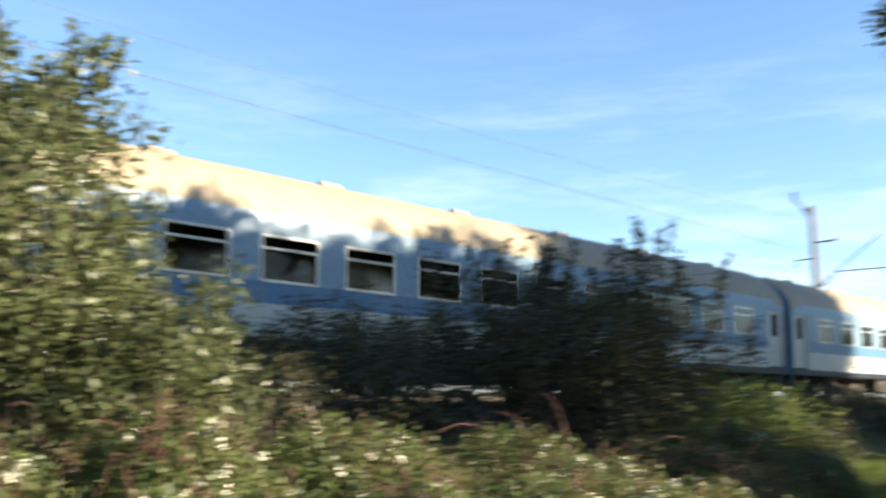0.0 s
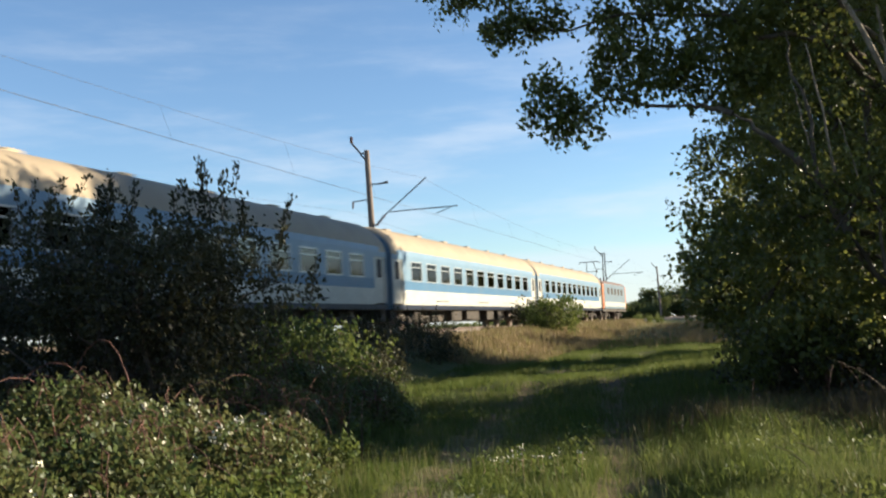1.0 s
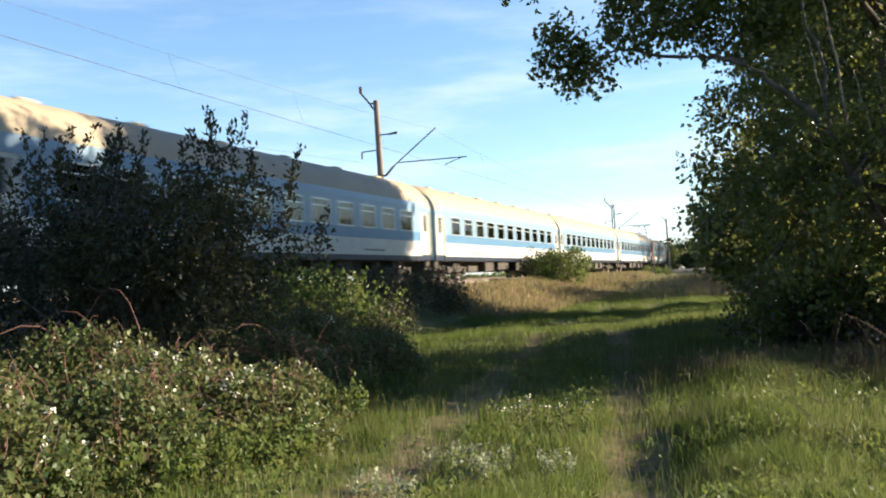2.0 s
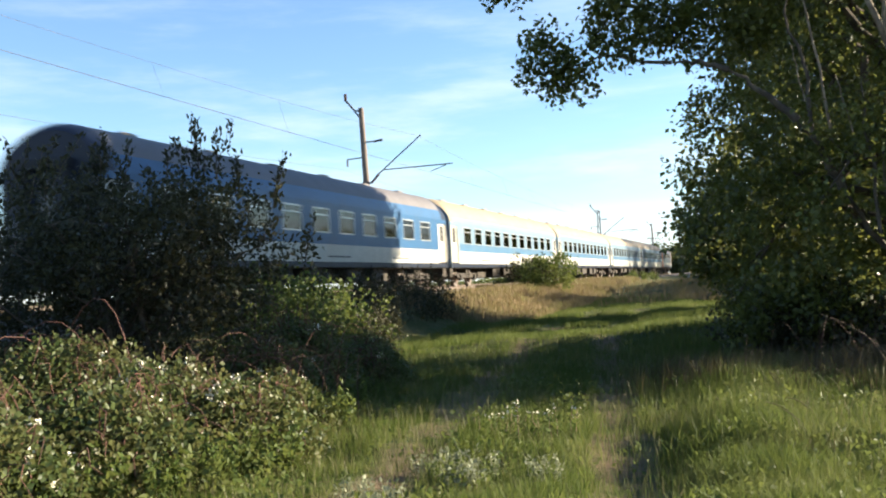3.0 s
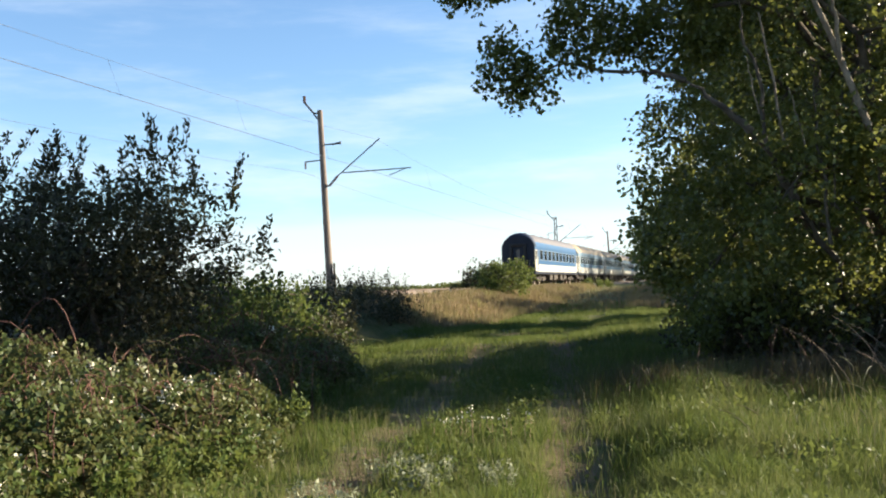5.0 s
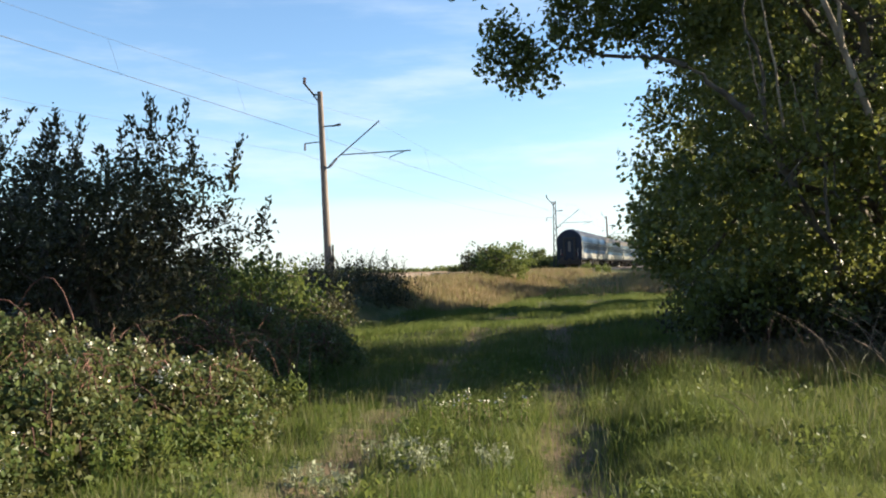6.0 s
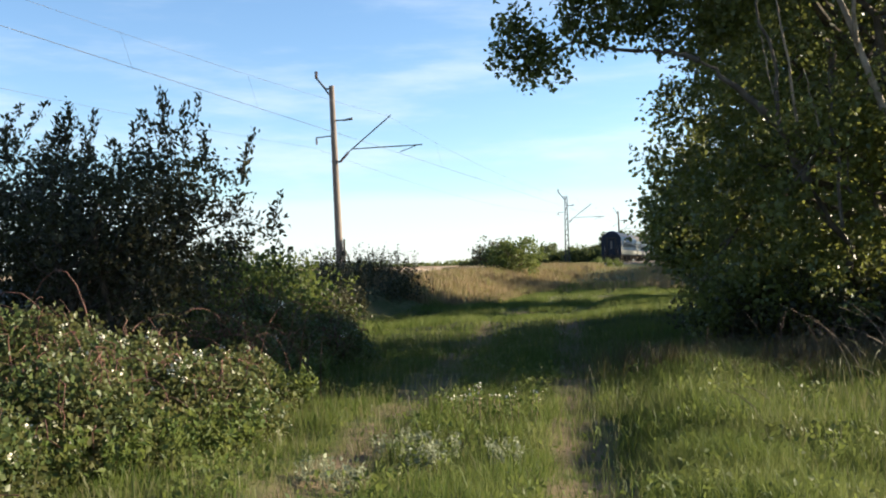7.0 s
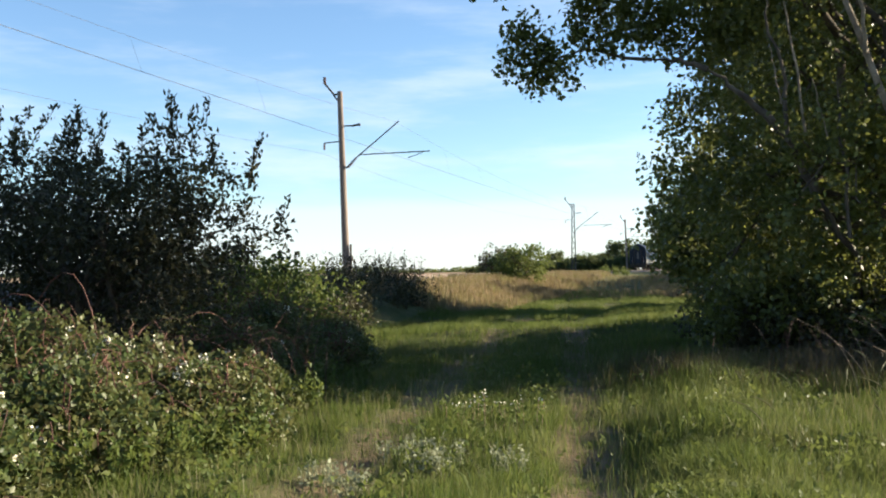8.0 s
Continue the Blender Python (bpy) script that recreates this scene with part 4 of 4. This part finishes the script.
def bramble(name, foot, r, h, seed, leaf=0.052, n=5200, flowers=40):
    """A mound of bramble: arching canes, leaves over them, pale flower heads."""
    q = np.random.default_rng(seed)
    z = float(ground_z(*foot))
    b = empty(name, pose(foot[0], foot[1], z), label="tangled bramble mound with cream flowers and red-brown canes", category="bramble", group="brambles beside the track")
    a, d = q.uniform(0, 6.283, n), np.sqrt(q.uniform(0, 1, n)) * r
    top = h * (1 - (d / r) ** 2.2) * (1 + 0.22 * np.sin(a * 3 + seed) * (d / r)) + 0.05
    at = np.stack([d * np.cos(a), d * np.sin(a), top * q.uniform(0.35, 1.06, n) ** 0.6], 1) + q.normal(size=(n, 3)) * 0.05
    V, F = leaf_arrays(at, leaf, q, 0.8, 0.1)
    array_mesh("foliage", V, None, M_BRAMBLE, b, F)
    canes = []
    for k in range(46):
        a0, d0 = q.uniform(0, 6.28), q.uniform(0, r * 0.7)
        p = np.array([d0 * math.cos(a0), d0 * math.sin(a0), 0.0])
        w2 = q.uniform(0.4, 1.0) * r * 0.6
        a1 = q.uniform(0, 6.28)
        f = np.linspace(0, 1, 9)
        hh = h * q.uniform(0.85, 1.25) * (1 - (d0 / r) ** 2)
        pts = p + np.stack([f * w2 * math.cos(a1), f * w2 * math.sin(a1), np.sin(f * 2.3) * hh], 1)
        pts += q.normal(size=(9, 3)) * 0.025
        canes.append((pts, np.linspace(0.0075, 0.003, 9)))
    V, Q = tube_arrays(canes, 5)
    tagged(array_mesh("cane_tangle", V, Q, M_TWIG, b), kind="stuff")
    if flowers:
        a, d = q.uniform(0, 6.283, flowers), np.sqrt(q.uniform(0, 1, flowers)) * r
        top = h * (1 - (d / r) ** 2.2) + 0.08
        at = np.repeat(np.stack([d * np.cos(a), d * np.sin(a), top], 1), 14, 0) + q.normal(size=(flowers * 14, 3)) * 0.022
        V, F = leaf_arrays(at, 0.028, q, 0.9, -0.4)
        tagged(array_mesh("blossom", V, None, M_PETAL, b, F), kind="stuff")
    return b


for k, (x, y, r, h, fl) in enumerate([(-5.6, 8.2, 1.2, 1.0, 40), (-4.9, 8.4, 0.9, 0.75, 34), (-6.9, 8.6, 1.3, 1.15, 22), (-5.3, 6.9, 1.1, 0.85, 14), (-5.3, 10.0, 0.8, 0.6, 12), (-6.0, 11.2, 1.0, 0.9, 14),
                                      (-6.3, 12.7, 1.0, 1.0, 12), (-6.5, 5.7, 1.3, 1.3, 60), (-7.3, 7.1, 1.2, 1.2, 40), (-5.3, 5.4, 1.0, 0.95, 50), (-6.3, 4.0, 1.2, 1.35, 60), (-6.6, 2.4, 1.2, 1.3, 50),
                                      (-5.2, 3.4, 1.0, 0.9, 60), (-5.2, 2.0, 1.0, 0.9, 50), (-4.3, 4.0, 0.8, 0.5, 40), (-5.8, 13.8, 0.8, 0.7, 8), (-6.5, 15.3, 0.9, 0.75, 4)]):
    bramble("bramble_mound", (x, y), r, h, 200 + k, n=int(8400 * r * r), flowers=int(0.5 * fl))


def keep_track(p, ratio):
    """Thins what grows in the wheel ruts."""
    off = np.abs(np.abs(p[:, 0] - path_x(p[:, 1])) - 0.95)
    return p[(off > 0.3 + 0.12 * lumps(p[:, 0], p[:, 1], 1.9, 21)) | (rng.uniform(0, 1, len(p)) < ratio)]


p = keep_track(np.concatenate([scatter(200000, -7.0, 4.5, 4.5, 16), scatter(70000, -9.0, 9.0, -7.0, 4.5)]), 0.16)
near = np.hypot(p[:, 0], p[:, 1]) + 1.2 * lumps(p[:, 0], p[:, 1], 1.7, 31) + 0.8 * rng.normal(size=len(p))
p = p[(p[:, 1] > 4.5) | (near < 7.5)]
tagged(blades("near_grass", on_ground(p), (0.115 + 0.05 * lumps(p[:, 0], p[:, 1], 1.1, 7) + 0.05 * lumps(p[:, 0], p[:, 1], 5.3, 8)) * (1 + 1.1 * (rng.uniform(0, 1, len(p)) < 0.08)), 0.0054, M_GRASS, rng, 0.95), "short green grass on the track", "grass", kind="stuff")
p = scatter(120000, -1.2, 6.5, 5.0, 15)
p = p[p[:, 0] > path_x(p[:, 1]) + 1.5]
tagged(blades("verge_grass", on_ground(p), 0.19 + 0.06 * lumps(p[:, 0], p[:, 1], 0.9, 3) + 0.08 * lumps(p[:, 0], p[:, 1], 3.7, 6), 0.0048, M_GRASS, rng, 1.0), "tall green verge grass", "grass", kind="stuff")
p = keep_track(scatter(26000, -5.5, 4.5, 5, 17), 0.15)
p = p[lumps(p[:, 0], p[:, 1], 2.3, 11) + 0.6 * lumps(p[:, 0], p[:, 1], 6.1, 12) > 0.1]
V, F = leaf_arrays(on_ground(p, 0.04) + rng.uniform(0, 0.14, (len(p), 1)) * [[0, 0, 1]], 0.055, rng, 0.55, -0.1)
tagged(array_mesh("low_herbs", V, None, M_FRESH, None, F), "low broad-leaved herbs among the grass", "herbs", kind="stuff")
p = scatter(15000, -7, 3, 5, 20)
tagged(blades("pale_grass", on_ground(p), 0.20 + 0.08 * lumps(p[:, 0], p[:, 1], 0.7, 9), 0.006, M_PALEGRASS, rng, 0.5), "pale dry stalks among the grass", "grass", kind="stuff")
p = keep_track(scatter(190000, -9.5, 4, 15, 58), 0.4)
tagged(blades("far_track_grass", on_ground(p), 0.17 + 0.07 * lumps(p[:, 0], p[:, 1], 0.8, 2) + 0.05 * lumps(p[:, 0], p[:, 1], 3.1, 5), 0.0115, M_GRASS, rng, 0.7), "grass on the humps of the track", "grass", kind="stuff")
p = scatter(90000, -14, 1, 30, 90)
p = p[(p[:, 1] + 4 * lumps(p[:, 0], p[:, 1], 0.4, 5) > np.where(p[:, 0] < -8.5, 32, 44)) & ((np.abs(p[:, 0] - path_x(p[:, 1])) > 2.0) | (rng.uniform(0, 1, len(p)) < 0.1))]
tagged(blades("dry_grass", on_ground(p), 0.45 + 0.15 * lumps(p[:, 0], p[:, 1], 0.4, 2), 0.03, M_DRY, rng), "tall dry golden grass by the railway", "grass", kind="stuff")


def herb(name, foot, r, h, n, leaf, mat, seed, label, category="weed", group="", flowers=0, wide=0.5):
    """A clump of upright leafy stems, with pale flower heads where it has them."""
    q = np.random.default_rng(seed)
    z = float(ground_z(*foot))
    b = empty(name, pose(foot[0], foot[1], z), label=label, category=category, group=group)
    stems, at, heads = [], [], []
    for k in range(n):
        a0, d0 = q.uniform(0, 6.28), r * math.sqrt(q.uniform())
        p = np.array([d0 * math.cos(a0), d0 * math.sin(a0), 0.0])
        top = p + np.array([q.normal() * 0.12 * h, q.normal() * 0.12 * h, h * q.uniform(0.6, 1.1)])
        stems.append(limb(p, top, 0.004, 0.0025, q, 5))
        f = q.uniform(0.15, 1.0, 16)
        at.append(p + (top - p) * f[:, None] + q.normal(size=(16, 3)) * leaf * 0.35)
        heads.append(top)
    V, Q = tube_arrays(stems, 4)
    tagged(array_mesh("stem_tuft", V, Q, M_DEAD if flowers else mat, b), kind="stuff")
    V, F = leaf_arrays(np.concatenate(at), leaf, q, wide, -0.2)
    tagged(array_mesh("foliage", V, None, mat, b, F), kind="stuff")
    if flowers:
        at = np.repeat(np.array(heads), flowers, 0) + q.normal(size=(n * flowers, 3)) * [0.03, 0.03, 0.008]
        V, F = leaf_arrays(at, 0.022, q, 0.9, -0.8)
        tagged(array_mesh("blossom", V, None, M_PETAL, b, F), kind="stuff")
    return b


for k, (x, y) in enumerate([(-2.78, 8.05), (-2.6, 8.2), (-2.28, 7.95), (-2.35, 7.6), (-2.95, 6.85), (-2.65, 6.7), (-1.75, 7.9)]):
    herb("sage_weed", (x, y), 0.17, 0.22, 12, 0.04, M_SAGE, 300 + k, "silvery green weed in the track", group="weeds in the track")
for k, (x, y) in enumerate([(-2.75, 9.9), (-2.5, 9.7), (-2.2, 9.7), (-1.95, 9.9), (-2.6, 10.2)]):
    herb("white_flowered_weed", (x, y), 0.2, 0.34, 4, 0.045, M_GRASS, 320 + k, "white-flowered weed between the wheel ruts", group="flowering weeds", flowers=4)
for k, (x, y) in enumerate([(-4.6, 6.2), (-5.3, 6.4), (-4.3, 7.0), (-4.9, 5.6), (-5.8, 6.0), (-4.4, 7.8), (-4.6, 8.9), (-4.9, 10.2), (-5.2, 11.4)]):
    herb("nettle_clump", (x, y), 0.48, 0.42, 46, 0.07, M_FRESH, 340 + k, "fresh green nettle clump at the foot of brambles", group="nettles")
p = scatter(34000, -8.4, -2.8, -0.6, 5.0)
p = p[np.hypot((p[:, 0] + 5.5) / 2.1, (p[:, 1] - 2.4) / 2.0) + 0.18 * lumps(p[:, 0], p[:, 1], 2.2, 14) + 0.12 * rng.normal(size=len(p)) < 1]
tagged(blades("straw_grass", on_ground(p), 0.42 + 0.12 * lumps(p[:, 0], p[:, 1], 1.1, 4), 0.007, M_PALEGRASS, rng, 0.6), "straw-coloured grass among the brambles", "grass", kind="stuff")
for k in range(40):
    q = np.random.default_rng(400 + k)
    y = 21.0 + 15.5 * (k + q.uniform()) / 40
    f = q.uniform()
    herb("tall_weed", (-8.95 - 0.125 * (y - 24) - 2.9 * f, y), 0.5, (1.3 - 0.35 * f) * q.uniform(0.6, 1.3), 20, 0.09, M_DARKLEAF, 400 + k, "tall dark weed at the foot of the embankment", group="tall weeds")
for k in range(14):
    q = np.random.default_rng(460 + k)
    herb("tall_weed", (-13.2 + 3.2 * (k + q.uniform()) / 14, 94 + 12 * q.uniform()), 0.3, 0.55 + 0.3 * q.uniform(), 12, 0.13, M_FRESH, 460 + k, "green weed beside the railway track", group="weeds by the railway")


def bent_stems(name, spots, h, lean, mat, seed, label, category, r=0.006, group="", curl=1.9, way=None, head=0.0):
    """Arching bare stems, each of them a part."""
    q = np.random.default_rng(seed)
    x, y = spots[0]
    b = empty(name, pose(x, y, float(ground_z(x, y))), label=label, category=category, group=group)
    for sx, sy in spots:
        f = np.linspace(0, 1, 9)
        a0 = q.uniform(0, 6.28) if way is None else way + 0.5 * q.normal()
        hh, ll = h * q.uniform(0.7, 1.15), lean * q.uniform(0.5, 1.3)
        z = float(ground_z(sx, sy)) - float(ground_z(x, y))
        pts = np.stack([sx - x + f ** 1.6 * ll * math.cos(a0), sy - y + f ** 1.6 * ll * math.sin(a0), z + np.sin(f * curl) * hh], 1)
        V, Q = tube_arrays([(pts, np.linspace(r, r * 0.4, 9))], 5)
        stem = array_mesh("stem", V, Q, mat, b)
        if head:
            V, Q = tube_arrays([(pts[5:], np.array([0.4, 1.0, 0.9, 0.3]) * head)], 5)
            array_mesh("seed_head", V, Q, mat, stem)
    return b


# dry brown grass, its colour darkened further to carry the poplar's shade
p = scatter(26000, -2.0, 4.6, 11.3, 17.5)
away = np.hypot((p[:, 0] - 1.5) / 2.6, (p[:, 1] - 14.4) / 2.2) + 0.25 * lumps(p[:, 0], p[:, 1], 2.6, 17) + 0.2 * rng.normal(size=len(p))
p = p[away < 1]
tagged(blades("shaded_brown_grass", on_ground(p), 0.38 + 0.16 * lumps(p[:, 0], p[:, 1], 2.1, 18), 0.008, M_SHADEDBROWN, rng, 1.0), "brown dry grass, darkened for the poplar's shade", "grass", kind="stuff")
q = np.random.default_rng(77)
bent_stems("dead_twigs", [(2.25 + q.normal() * 0.4, 12.9 + q.normal() * 0.4) for k in range(34)], 0.95, 0.8, M_DEAD, 501, "pale dead twigs under the poplar", "twigs", 0.0045, curl=1.1)
bent_stems("dead_twigs", [(1.3 + q.normal() * 0.6, 13.8 + q.normal() * 0.5) for k in range(26)], 0.8, 0.4, M_TWIG, 502, "red-brown dead twigs under the poplar", "twigs", 0.0045, curl=1.1)
bent_stems("bramble_canes", [(-6.6 + q.normal() * 0.25, 9.2 + q.normal() * 0.25) for k in range(8)], 1.45, 1.3, M_TWIG, 503, "long arching red-brown bramble canes", "canes", 0.011, curl=2.2, way=3.3)
bent_stems("bramble_canes", [(-5.4 + q.normal() * 0.35, 10.8 + q.normal() * 0.4) for k in range(30)], 1.05, 0.9, M_TWIG, 504, "arching red-brown bramble canes", "canes", 0.006)
for k in range(7):
    x0, y0 = q.uniform(-0.8, 2.4), q.uniform(8.6, 12.6)
    bent_stems("seeding_grass", [(x0 + q.normal() * 0.4, y0 + q.normal() * 0.4) for e in range(3)], 0.5, 0.35, M_PALEGRASS, 520 + k, "tall seeding grass stalks on the verge", "grass", 0.0022, "seeding grass on the verge", 1.5, 2.9 * q.uniform(0.4, 1.2), 0.0065)


def motions():
    """The train runs away along its track at a steady pace."""
    for ob, ahead in TRAIN:
        walk(ob, [(t, pose(RAIL_X, REAR0 + ahead + SPEED * t, RAIL_Z)) for t in (0, 1, 2, 3, 4, 5, 6, 7, 8)])


motions()
